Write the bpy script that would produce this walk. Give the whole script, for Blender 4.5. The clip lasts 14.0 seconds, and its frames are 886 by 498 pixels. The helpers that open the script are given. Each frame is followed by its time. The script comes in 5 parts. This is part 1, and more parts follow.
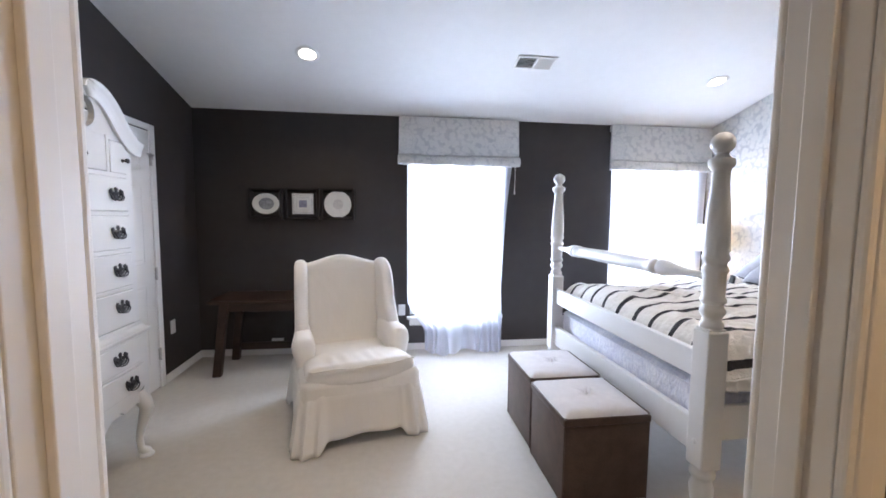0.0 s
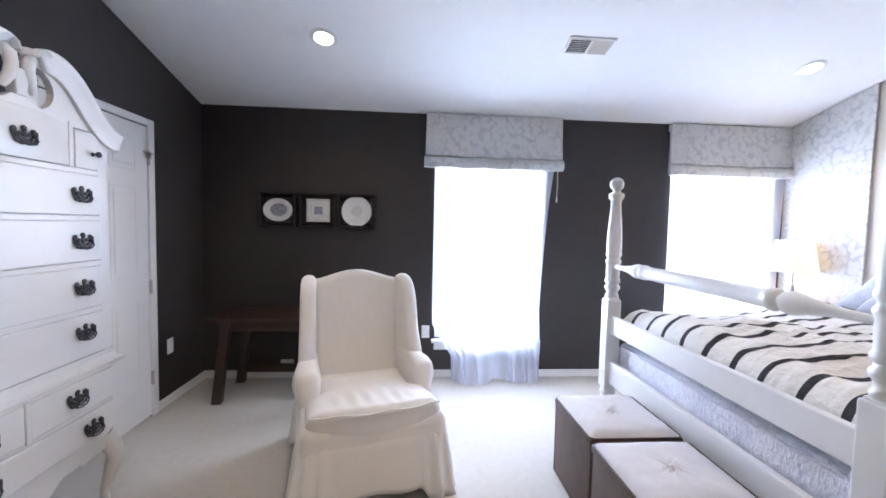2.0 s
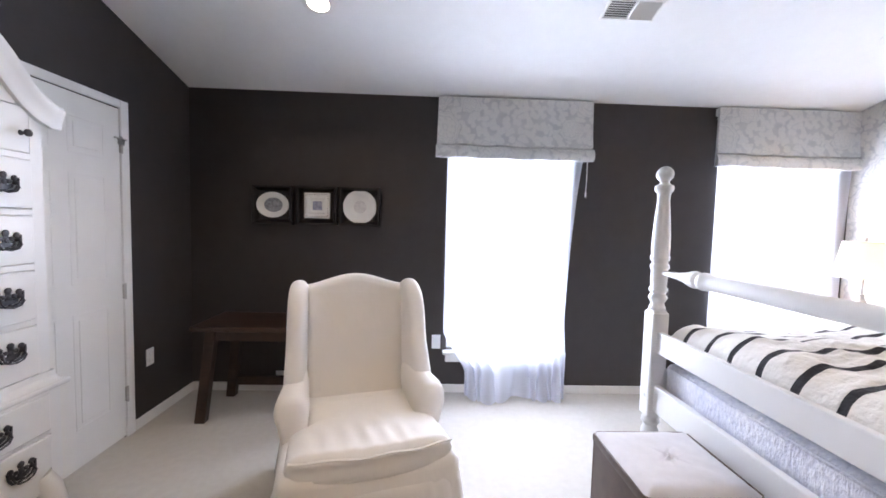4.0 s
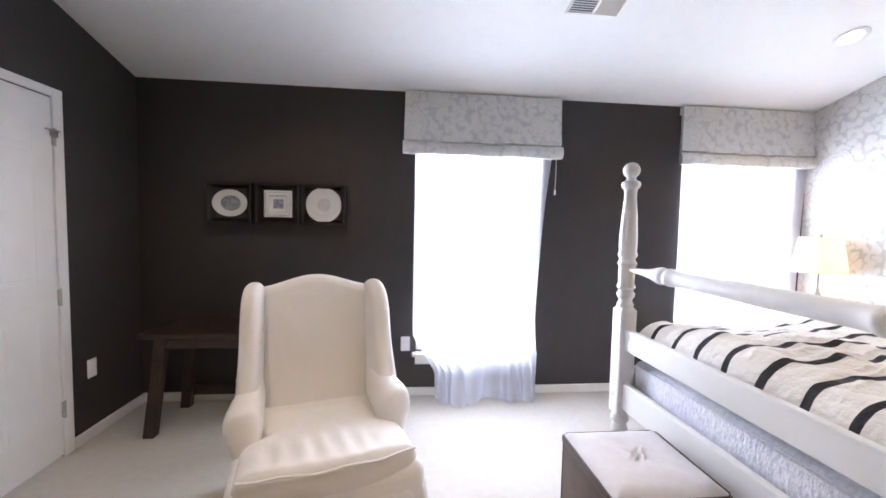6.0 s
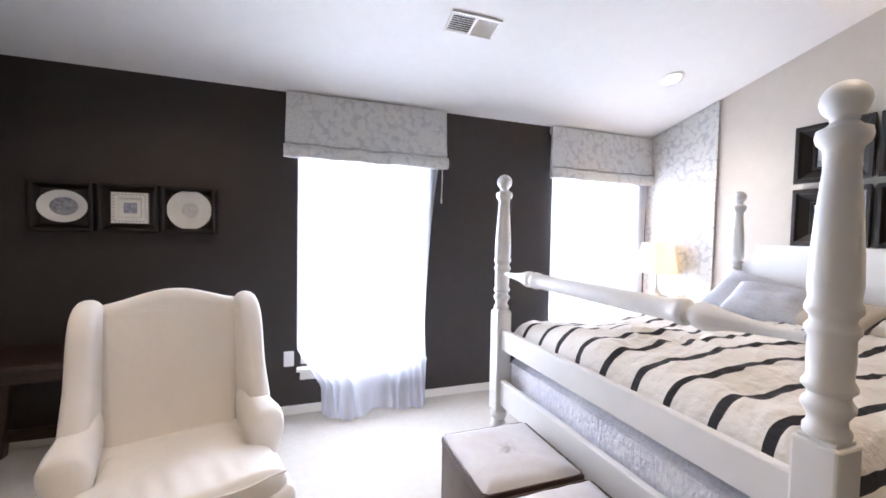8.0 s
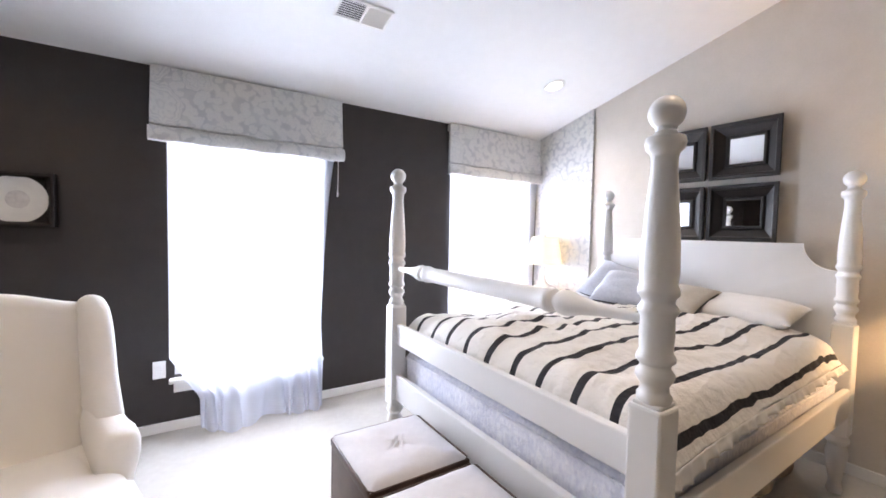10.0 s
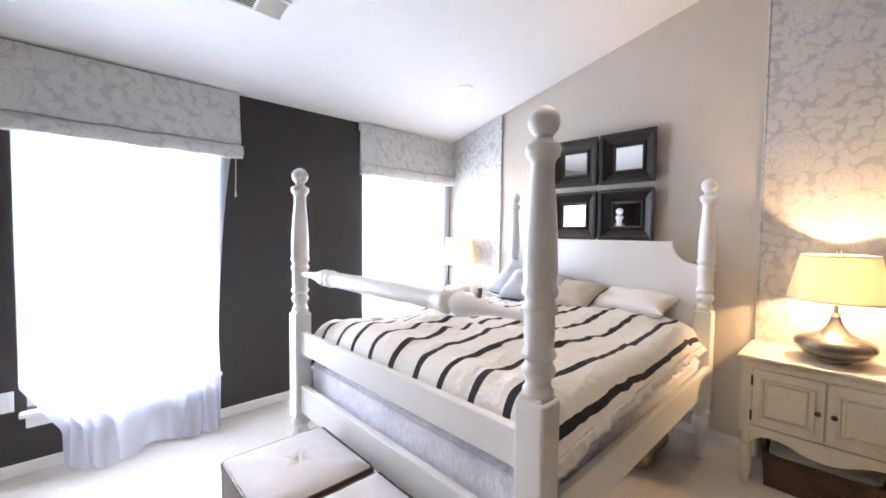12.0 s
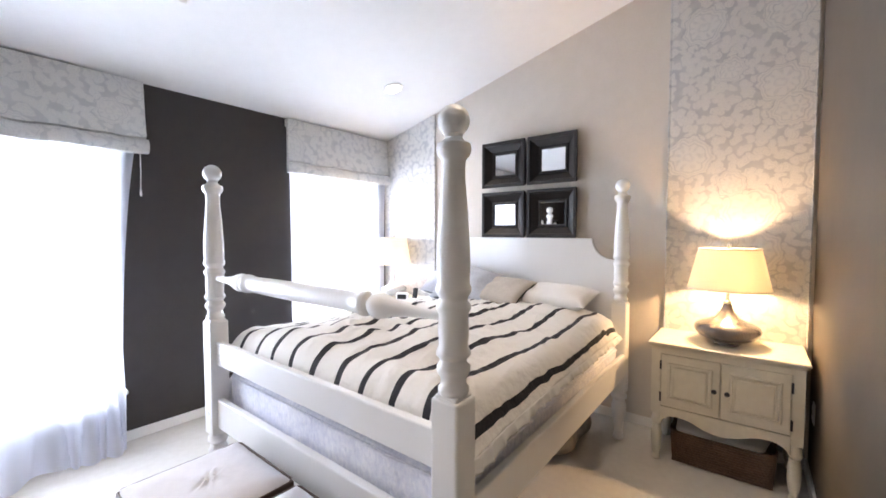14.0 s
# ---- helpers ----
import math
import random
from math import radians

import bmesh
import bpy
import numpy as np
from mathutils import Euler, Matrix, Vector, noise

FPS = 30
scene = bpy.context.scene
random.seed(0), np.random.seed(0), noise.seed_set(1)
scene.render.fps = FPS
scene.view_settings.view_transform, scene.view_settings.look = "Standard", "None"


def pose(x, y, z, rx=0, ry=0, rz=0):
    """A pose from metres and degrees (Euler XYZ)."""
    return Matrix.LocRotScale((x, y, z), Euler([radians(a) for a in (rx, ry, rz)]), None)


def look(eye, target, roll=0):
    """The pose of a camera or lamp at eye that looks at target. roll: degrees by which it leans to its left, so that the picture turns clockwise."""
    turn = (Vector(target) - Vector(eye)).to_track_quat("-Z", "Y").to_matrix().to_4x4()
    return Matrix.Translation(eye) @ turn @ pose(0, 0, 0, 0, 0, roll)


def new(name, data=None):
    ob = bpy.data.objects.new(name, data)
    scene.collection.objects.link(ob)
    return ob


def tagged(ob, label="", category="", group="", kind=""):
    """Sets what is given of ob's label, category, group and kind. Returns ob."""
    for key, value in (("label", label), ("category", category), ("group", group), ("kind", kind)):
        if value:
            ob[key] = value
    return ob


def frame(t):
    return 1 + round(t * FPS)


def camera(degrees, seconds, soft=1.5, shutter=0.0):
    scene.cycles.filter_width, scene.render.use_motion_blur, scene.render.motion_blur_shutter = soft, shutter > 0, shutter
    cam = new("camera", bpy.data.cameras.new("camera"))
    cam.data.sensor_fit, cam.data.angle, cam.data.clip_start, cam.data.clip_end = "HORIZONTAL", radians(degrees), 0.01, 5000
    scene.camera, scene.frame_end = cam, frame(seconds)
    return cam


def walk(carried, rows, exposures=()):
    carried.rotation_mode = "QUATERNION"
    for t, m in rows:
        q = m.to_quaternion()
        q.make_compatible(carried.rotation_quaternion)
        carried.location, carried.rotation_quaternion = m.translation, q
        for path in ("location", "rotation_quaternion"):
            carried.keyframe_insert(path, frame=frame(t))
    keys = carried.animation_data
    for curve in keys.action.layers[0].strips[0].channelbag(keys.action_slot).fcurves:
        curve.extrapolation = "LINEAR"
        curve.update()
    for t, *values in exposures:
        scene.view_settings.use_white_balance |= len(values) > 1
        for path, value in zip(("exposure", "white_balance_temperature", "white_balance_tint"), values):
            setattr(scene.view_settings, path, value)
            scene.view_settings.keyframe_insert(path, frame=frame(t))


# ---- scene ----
cam = camera(96.6, 14.0, soft=1.7)
PATH = [
    (0, (0.089, 0.026, 1.396), (0.354, 2.002, 1.235), 0.5),
    (0.5, (0.119, 0.14, 1.394), (0.345, 2.122, 1.248), 0.5),
    (1, (0.119, 0.263, 1.402), (0.307, 2.25, 1.269), 0.7),
    (1.5, (0.092, 0.401, 1.408), (0.28, 2.388, 1.281), 1.4),
    (2, (0.096, 0.51, 1.4), (0.238, 2.501, 1.285), 1.3),
    (2.5, (0.112, 0.658, 1.404), (0.249, 2.648, 1.268), 1.6),
    (3, (0.116, 0.768, 1.408), (0.215, 2.762, 1.278), 1.6),
    (5.5, (0.151, 0.979, 1.381), (0.224, 2.974, 1.254), 1.5),
    (6, (0.177, 0.982, 1.384), (0.379, 2.968, 1.261), 1.2),
    (6.5, (0.204, 0.98, 1.385), (0.52, 2.952, 1.276), 0.9),
    (7, (0.236, 0.974, 1.385), (0.661, 2.926, 1.289), 1.0),
    (7.5, (0.253, 0.968, 1.398), (0.808, 2.887, 1.3), 1.2),
    (8, (0.287, 0.961, 1.388), (0.964, 2.841, 1.312), 1.2),
    (10.5, (0.405, 0.926, 1.386), (1.573, 2.546, 1.282), 1.1),
    (11, (0.429, 0.916, 1.387), (1.682, 2.472, 1.278), 0.8),
    (11.5, (0.455, 0.901, 1.394), (1.777, 2.398, 1.293), 0.4),
    (12, (0.474, 0.892, 1.397), (1.853, 2.338, 1.314), 0.7),
    (12.5, (0.498, 0.882, 1.394), (1.927, 2.278, 1.311), 0.9),
    (13, (0.518, 0.87, 1.396), (2.004, 2.206, 1.304), 0.7),
    (13.5, (0.539, 0.852, 1.395), (2.076, 2.128, 1.304), 0.3),
    (14, (0.549, 0.841, 1.397), (2.119, 2.078, 1.314), 0.0),
]
EXPOSURE = 0.6
walk(cam, [(t, look(eye, target, roll)) for t, eye, target, roll in PATH],
     [(0, EXPOSURE + 0.06, 5950, 13), (0.5, EXPOSURE + 0.08, 5700, 13), (1.5, EXPOSURE + 0.08, 5750, 14), (3, EXPOSURE + 0.09, 6100, 16), (7, EXPOSURE + 0.08, 6500, 16), (10.5, EXPOSURE + 0.15, 6450, 16), (14, EXPOSURE + 0.18, 6400, 14)])

# ---- plan ----
XW, XE, YS, YN = -1.76, 3.66, 0.56, 4.11      # inner wall faces
EAVE, RISE = 2.402, 0.255                     # ceiling height at the window wall, slope towards the door


def ceil_z(y):
    return EAVE + RISE * (YN - y)


# ---- world and lights ----
world = bpy.data.worlds.new("sky")
scene.world = world
world.use_nodes = True
wn = world.node_tree
sky = wn.nodes.new("ShaderNodeTexSky")
sky.sky_type, sky.sun_disc = "NISHITA", False
sky.sun_elevation, sky.sun_rotation = radians(40), radians(180)
wn.links.new(sky.outputs[0], wn.nodes["Background"].inputs[0])
wn.nodes["Background"].inputs[1].default_value = 0.12

sun = new("sun", bpy.data.lights.new("sun", "SUN"))
sun.data.energy, sun.data.angle, sun.data.color = 1.0, radians(12), (1, 0.96, 0.9)
sun.matrix_basis = look((0, -6, 8), (0, 0, 2))


def area_lamp(name, at, target, sx, sy, watts, colour):
    lamp = new(name, bpy.data.lights.new(name, "AREA"))
    lamp.data.shape, lamp.data.size, lamp.data.size_y = "RECTANGLE", sx, sy
    lamp.data.energy, lamp.data.color = watts, colour
    lamp.matrix_basis = look(at, target)
    return lamp


def point_lamp(name, at, watts, colour, radius):
    lamp = new(name, bpy.data.lights.new(name, "POINT"))
    lamp.data.energy, lamp.data.color, lamp.data.shadow_soft_size = watts, colour, radius
    lamp.location = at
    return lamp


def spot_lamp(name, at, watts, colour, degrees):
    lamp = new(name, bpy.data.lights.new(name, "SPOT"))
    lamp.data.energy, lamp.data.color, lamp.data.shadow_soft_size = watts, colour, 0.05
    lamp.data.spot_size, lamp.data.spot_blend = radians(degrees), 0.6
    lamp.matrix_basis = look(at, (at[0], at[1] + 0.001, 0))
    return lamp


DAY = (0.82, 0.91, 1.0)
WARM = (1.0, 0.63, 0.30)
WIN = [(0.29, 1.25), (2.50, 3.50)]
WZ0, WZ1 = 0.36, 2.12
area_lamp("window_light", (0.77, 4.36, 1.24), (0.77, 0, 1.24), 0.95, 1.74, 114, DAY)
area_lamp("window_light", (3.0, 4.36, 1.24), (3.0, 0, 1.24), 0.98, 1.74, 106, DAY)
# first two: cans by the windows; last two: assumed, unseen, added as stronger fill
CANS_AND_FILL = [(-0.53, 3.24), (2.955, 3.27), (-0.53, 1.45), (1.75, 1.32)]
for cx, cy in CANS_AND_FILL:
    spot_lamp("can_fill_light", (cx, cy, ceil_z(cy) - 0.015), 17 if cy > 2 else 54 if cx < 0 else 64, (1, 0.78, 0.53), 130 if cy > 2 else 112)
LAMPS = [(3.42, 0.955), (3.475, 3.80)]
point_lamp("bulb_light", (*LAMPS[0], 1.155), 37, WARM, 0.035)
point_lamp("bulb_light", (*LAMPS[1], 1.20), 5, WARM, 0.03)
point_lamp("hall_bulb_light", (0.95, -0.85, 2.2), 11, WARM, 0.08)


# ---- materials ----
def shader(name):
    m = bpy.data.materials.new(name)
    m.use_nodes = True
    return m, m.node_tree.nodes, m.node_tree.links, m.node_tree.nodes["Principled BSDF"]


def grain(m, scale, low, high, stretch=(1, 1, 1), detail=4):
    """Two-scale noise between two colours, in object space."""
    n, l = m.node_tree.nodes, m.node_tree.links
    tc, mp = n.new("ShaderNodeTexCoord"), n.new("ShaderNodeMapping")
    mp.inputs["Scale"].default_value = stretch
    a = n.new("ShaderNodeTexNoise")
    a.inputs["Scale"].default_value, a.inputs["Detail"].default_value = scale, detail
    b = n.new("ShaderNodeTexNoise")
    b.inputs["Scale"].default_value = scale * 0.09
    mixer = n.new("ShaderNodeMix")
    mixer.inputs[0].default_value = 0.45
    ramp = n.new("ShaderNodeValToRGB")
    ramp.color_ramp.elements[0].position, ramp.color_ramp.elements[1].position = 0.35, 0.65
    ramp.color_ramp.elements[0].color, ramp.color_ramp.elements[1].color = (*low, 1), (*high, 1)
    l.new(tc.outputs["Object"], mp.inputs[0])
    l.new(mp.outputs[0], a.inputs["Vector"]), l.new(mp.outputs[0], b.inputs["Vector"])
    l.new(a.outputs["Fac"], mixer.inputs[2]), l.new(b.outputs["Fac"], mixer.inputs[3])
    l.new(mixer.outputs[0], ramp.inputs[0])
    return ramp, a


def plain(name, low, high, rough=0.5, scale=40, bump=0.1, dist=0.002, metal=0.0, stretch=(1, 1, 1), coat=0.0):
    m, n, l, p = shader(name)
    ramp, a = grain(m, scale, low, high, stretch)
    l.new(ramp.outputs[0], p.inputs["Base Color"])
    p.inputs["Roughness"].default_value, p.inputs["Metallic"].default_value = rough, metal
    p.inputs["Coat Weight"].default_value = coat
    if bump:
        bp = n.new("ShaderNodeBump")
        bp.inputs["Strength"].default_value, bp.inputs["Distance"].default_value = bump, dist
        l.new(a.outputs["Fac"], bp.inputs["Height"]), l.new(bp.outputs[0], p.inputs["Normal"])
    return m


def grey(v, w=0.0):
    return (v * (1 + w), v, v * (1 - w))


M_DARK = plain("charcoal_paint", (0.0345, 0.0285, 0.0285), (0.041, 0.034, 0.0335), 0.62, 120, 0.12, 0.001)
M_TAUPE = plain("taupe_paint", (0.58, 0.53, 0.465), (0.62, 0.565, 0.50), 0.6, 110, 0.12, 0.001)
M_BROWN = plain("brown_paint", (0.080, 0.067, 0.053), (0.091, 0.077, 0.061), 0.6, 110, 0.12, 0.001)
M_CEIL = plain("ceiling_paint", grey(0.78), grey(0.81), 0.8, 130, 0.15, 0.001)
M_TRIM = plain("white_trim_paint", (0.77, 0.76, 0.735), (0.80, 0.79, 0.765), 0.38, 8, 0.02)
M_WHITE = plain("white_furniture_paint", (0.77, 0.775, 0.78), (0.80, 0.80, 0.80), 0.34, 9, 0.02, 0.001, coat=0.15)
M_CREAM = plain("cream_furniture_paint", (0.66, 0.62, 0.52), (0.74, 0.70, 0.60), 0.4, 22, 0.08, 0.001)
M_CARPET = plain("cream_carpet", (0.55, 0.525, 0.485), (0.61, 0.585, 0.545), 0.95, 260, 0.35, 0.003)
M_SLIP = plain("white_cotton_slipcover", (0.85, 0.84, 0.825), (0.88, 0.87, 0.855), 0.9, 5.5, 0.28, 0.025, stretch=(1.1, 1.1, 0.6))
M_WOOD = plain("dark_brown_wood", (0.018, 0.009, 0.006), (0.046, 0.022, 0.014), 0.42, 14, 0.2, 0.002, stretch=(1, 9, 9))
M_LEATHER = plain("brown_faux_leather", (0.055, 0.030, 0.022), (0.105, 0.060, 0.044), 0.42, 160, 0.35, 0.001)
M_OTTTOP = plain("pale_lid_fabric", (0.62, 0.605, 0.63), (0.68, 0.665, 0.685), 0.7, 30, 0.3, 0.003)
M_ESPRESSO = plain("espresso_frame_wood", (0.008, 0.006, 0.006), (0.017, 0.012, 0.011), 0.42, 30, 0.1, 0.001, coat=0.08)
M_IRON = plain("dark_iron", (0.035, 0.035, 0.042), (0.11, 0.11, 0.12), 0.4, 60, 0.2, 0.001, metal=0.7)
M_BRASS = plain("polished_brass", (0.78, 0.62, 0.30), (0.86, 0.71, 0.40), 0.22, 30, 0.0, metal=1.0)
M_STEEL = plain("brushed_nickel", (0.42, 0.40, 0.37), (0.55, 0.53, 0.50), 0.35, 50, 0.0, metal=1.0)
M_PLASTIC = plain("white_plastic", grey(0.78), grey(0.82), 0.35, 20, 0.0)
M_PORC = plain("glazed_porcelain", (0.70, 0.70, 0.68), (0.80, 0.80, 0.78), 0.12, 12, 0.03, coat=0.4)
M_BLUEPRINT = plain("blue_transfer_print", (0.08, 0.09, 0.18), (0.40, 0.41, 0.50), 0.2, 45, 0.0)
M_GREYPRINT = plain("grey_transfer_print", (0.10, 0.11, 0.14), (0.38, 0.39, 0.43), 0.2, 38, 0.0)
M_PALEPRINT = plain("faint_transfer_print", (0.50, 0.49, 0.50), (0.68, 0.67, 0.66), 0.2, 38, 0.0)
M_SPRING = plain("lilac_knit_ticking", (0.66, 0.68, 0.81), (0.88, 0.89, 0.95), 0.85, 55, 1.0, 0.012, stretch=(1.2, 1.2, 0.65))
M_PILLOW_W = plain("white_pillowcase", (0.79, 0.785, 0.78), (0.84, 0.835, 0.83), 0.85, 14, 0.5, 0.006)
M_PILLOW_T = plain("taupe_linen_pillow", (0.42, 0.385, 0.34), (0.52, 0.48, 0.43), 0.9, 130, 0.4, 0.002)
M_WICKER = plain("brown_wicker", (0.055, 0.030, 0.019), (0.15, 0.085, 0.05), 0.55, 90, 0.5, 0.003)
M_MERCURY = plain("bronzed_silver_glaze", (0.13, 0.12, 0.12), (0.30, 0.285, 0.28), 0.26, 6, 0.02, metal=0.6, coat=0.5)
M_GLAZE = plain("pale_grey_glaze", (0.42, 0.42, 0.42), (0.56, 0.555, 0.55), 0.25, 6, 0.02, coat=0.4)
M_BAG = plain("grey_storage_fabric", (0.20, 0.19, 0.18), (0.34, 0.32, 0.30), 0.9, 30, 0.5, 0.01)
M_BLACK = plain("black_plastic", grey(0.012), grey(0.02), 0.4, 20, 0.0)
M_GAP_SHADE = plain("shadow_gap_grey", grey(0.10), grey(0.14), 0.8, 30, 0.0)
M_FOLIAGE = plain("lawn", (0.05, 0.09, 0.03), (0.10, 0.14, 0.05), 0.95, 3, 0.4)


def damask(name, pale, dark, size):
    """Printed floral damask: ringed blossoms among pale leaves on a darker ground. size: blossoms to the metre."""
    m, n, l, p = shader(name)

    def calc(op, a, b=None, c=None):
        k = n.new("ShaderNodeMath")
        k.operation = op
        for i, v in enumerate((a, b, c)):
            if v is None:
                continue
            if isinstance(v, (int, float)):
                k.inputs[i].default_value = v
            else:
                l.new(v, k.inputs[i])
        return k.outputs[0]

    def band(v, centre, width):
        """1 on a line of that width round centre, falling to 0."""
        return calc("MAXIMUM", calc("SUBTRACT", 1.0, calc("DIVIDE", calc("ABSOLUTE", calc("SUBTRACT", v, centre)), width)), 0.0)

    def above(v, low, high):
        k = n.new("ShaderNodeMapRange")
        k.interpolation_type = "SMOOTHSTEP"
        k.inputs["From Min"].default_value, k.inputs["From Max"].default_value = low, high
        l.new(v, k.inputs["Value"])
        return k.outputs["Result"]
    tc = n.new("ShaderNodeTexCoord")
    sp, flat = n.new("ShaderNodeSeparateXYZ"), n.new("ShaderNodeCombineXYZ")
    l.new(tc.outputs["Object"], sp.inputs[0])
    l.new(calc("ADD", sp.outputs[0], sp.outputs[1]), flat.inputs[0]), l.new(sp.outputs[2], flat.inputs[1])
    warp = n.new("ShaderNodeTexNoise")
    warp.inputs["Scale"].default_value, warp.inputs["Detail"].default_value = 13, 4
    l.new(flat.outputs[0], warp.inputs["Vector"])
    bent = n.new("ShaderNodeVectorMath")
    bent.operation = "MULTIPLY_ADD"
    bent.inputs[1].default_value = (0.085, 0.085, 0)
    l.new(warp.outputs["Color"], bent.inputs[0]), l.new(flat.outputs[0], bent.inputs[2])
    # leaves: warped cells with the ground showing between them
    leaf = n.new("ShaderNodeTexVoronoi")
    leaf.voronoi_dimensions, leaf.inputs["Scale"].default_value = "2D", size * 6.0
    l.new(bent.outputs[0], leaf.inputs["Vector"])
    ground = above(leaf.outputs["Distance"], 0.40, 0.62)
    vein = calc("ADD", calc("MULTIPLY", band(leaf.outputs["Distance"], 0.33, 0.06), 0.6), calc("MULTIPLY", band(leaf.outputs["Distance"], 0.10, 0.06), 0.5))
    leaves = calc("MAXIMUM", ground, vein)
    # blossoms: petalled rings round scattered centres
    rose = n.new("ShaderNodeTexVoronoi")
    rose.voronoi_dimensions, rose.inputs["Scale"].default_value, rose.inputs["Randomness"].default_value = "2D", size * 0.72, 0.9
    l.new(bent.outputs[0], rose.inputs["Vector"])
    off = n.new("ShaderNodeVectorMath")
    off.operation = "SUBTRACT"
    l.new(bent.outputs[0], off.inputs[0]), l.new(rose.outputs["Position"], off.inputs[1])
    so, tone = n.new("ShaderNodeSeparateXYZ"), n.new("ShaderNodeSeparateColor")
    l.new(off.outputs[0], so.inputs[0]), l.new(rose.outputs["Color"], tone.inputs[0])
    turn = calc("ARCTAN2", so.outputs[1], so.outputs[0])
    wave = calc("SINE", calc("MULTIPLY", turn, 9.0))
    r = calc("MULTIPLY", calc("DIVIDE", rose.outputs["Distance"], calc("MULTIPLY_ADD", tone.outputs[0], 0.40, 0.36)), calc("MULTIPLY_ADD", wave, 0.05, 1.0))
    rings = calc("ADD", calc("MULTIPLY", band(r, 0.38, 0.035), 0.9), calc("ADD", calc("MULTIPLY", band(r, 0.47, 0.03), 0.7), calc("MULTIPLY", band(r, 0.55, 0.03), 0.9)))
    petals = calc("MULTIPLY", calc("MULTIPLY", band(r, 0.27, 0.11), above(wave, -0.2, 0.9)), 0.6)
    eye = calc("MULTIPLY", band(r, 0.10, 0.05), 0.5)
    bloom = calc("ADD", rings, calc("ADD", petals, eye))
    outside = above(r, 0.47, 0.58)
    both = calc("ADD", calc("MULTIPLY", leaves, outside), bloom)
    worn = n.new("ShaderNodeTexNoise")
    worn.inputs["Scale"].default_value = size * 2.5
    l.new(flat.outputs[0], worn.inputs["Vector"])
    fac = calc("MINIMUM", calc("MULTIPLY", both, calc("MULTIPLY_ADD", worn.outputs["Fac"], 1.3, 0.15)), 1.0)
    mx = n.new("ShaderNodeMix")
    mx.data_type = "RGBA"
    mx.inputs["A"].default_value, mx.inputs["B"].default_value = (*pale, 1), (*dark, 1)
    l.new(fac, mx.inputs["Factor"])
    weave = n.new("ShaderNodeTexNoise")
    weave.inputs["Scale"].default_value = 220
    bp = n.new("ShaderNodeBump")
    bp.inputs["Strength"].default_value, bp.inputs["Distance"].default_value = 0.25, 0.001
    l.new(tc.outputs["Object"], weave.inputs["Vector"]), l.new(weave.outputs["Fac"], bp.inputs["Height"])
    l.new(bp.outputs[0], p.inputs["Normal"]), l.new(mx.outputs["Result"], p.inputs["Base Color"])
    p.inputs["Roughness"].default_value = 0.85
    return m


M_DAMASK = damask("grey_damask_fabric", (0.615, 0.605, 0.58), (0.42, 0.425, 0.44), 3.6)
M_SHADE = damask("grey_damask_shade_fabric", (0.68, 0.68, 0.67), (0.51, 0.52, 0.535), 3.6)


def see_through(name, colour, clear, glow, gathers=False):
    """Thin cloth: part clear, part light scattering through. gathers: closer weave where the cloth is bunched."""
    m, n, l, p = shader(name)
    n.remove(p)
    out = n["Material Output"]
    tr, df, tl = n.new("ShaderNodeBsdfTransparent"), n.new("ShaderNodeBsdfDiffuse"), n.new("ShaderNodeBsdfTranslucent")
    m1, m2 = n.new("ShaderNodeMixShader"), n.new("ShaderNodeMixShader")
    nz = n.new("ShaderNodeTexNoise")
    nz.inputs["Scale"].default_value = 300
    tc = n.new("ShaderNodeTexCoord")
    ramp = n.new("ShaderNodeValToRGB")
    ramp.color_ramp.elements[0].color = (*[c * 0.93 for c in colour], 1)
    ramp.color_ramp.elements[1].color = (*colour, 1)
    l.new(tc.outputs["Object"], nz.inputs["Vector"]), l.new(nz.outputs["Fac"], ramp.inputs[0])
    l.new(ramp.outputs[0], df.inputs[0]), l.new(ramp.outputs[0], tl.inputs[0])
    m1.inputs[0].default_value, m2.inputs[0].default_value = glow, clear
    if gathers:
        at, mr = n.new("ShaderNodeAttribute"), n.new("ShaderNodeMapRange")
        at.attribute_name = "bunched"
        mr.inputs["To Min"].default_value, mr.inputs["To Max"].default_value = clear, clear * 0.2
        l.new(at.outputs["Fac"], mr.inputs["Value"]), l.new(mr.outputs["Result"], m2.inputs[0])
    l.new(df.outputs[0], m1.inputs[1]), l.new(tl.outputs[0], m1.inputs[2])
    l.new(m1.outputs[0], m2.inputs[1]), l.new(tr.outputs[0], m2.inputs[2])
    l.new(m2.outputs[0], out.inputs[0])
    return m


M_SHEER = see_through("white_sheer_voile", (0.83, 0.86, 0.98), 0.42, 0.45, True)
M_LAMPSHADE = see_through("cream_lampshade_cloth", (0.88, 0.83, 0.72), 0.0, 0.62)


def mirror_material():
    m, n, l, p = shader("mirror_glass")
    p.inputs["Base Color"].default_value = (0.88, 0.89, 0.9, 1)
    p.inputs["Metallic"].default_value, p.inputs["Roughness"].default_value = 1.0, 0.02
    return m


def pane_material():
    m, n, l, p = shader("window_glass")
    n.remove(p)
    tr, gl, mx, fr = n.new("ShaderNodeBsdfTransparent"), n.new("ShaderNodeBsdfGlossy"), n.new("ShaderNodeMixShader"), n.new("ShaderNodeFresnel")
    gl.inputs["Roughness"].default_value = 0.02
    l.new(fr.outputs[0], mx.inputs[0]), l.new(tr.outputs[0], mx.inputs[1]), l.new(gl.outputs[0], mx.inputs[2])
    l.new(mx.outputs[0], n["Material Output"].inputs[0])
    return m


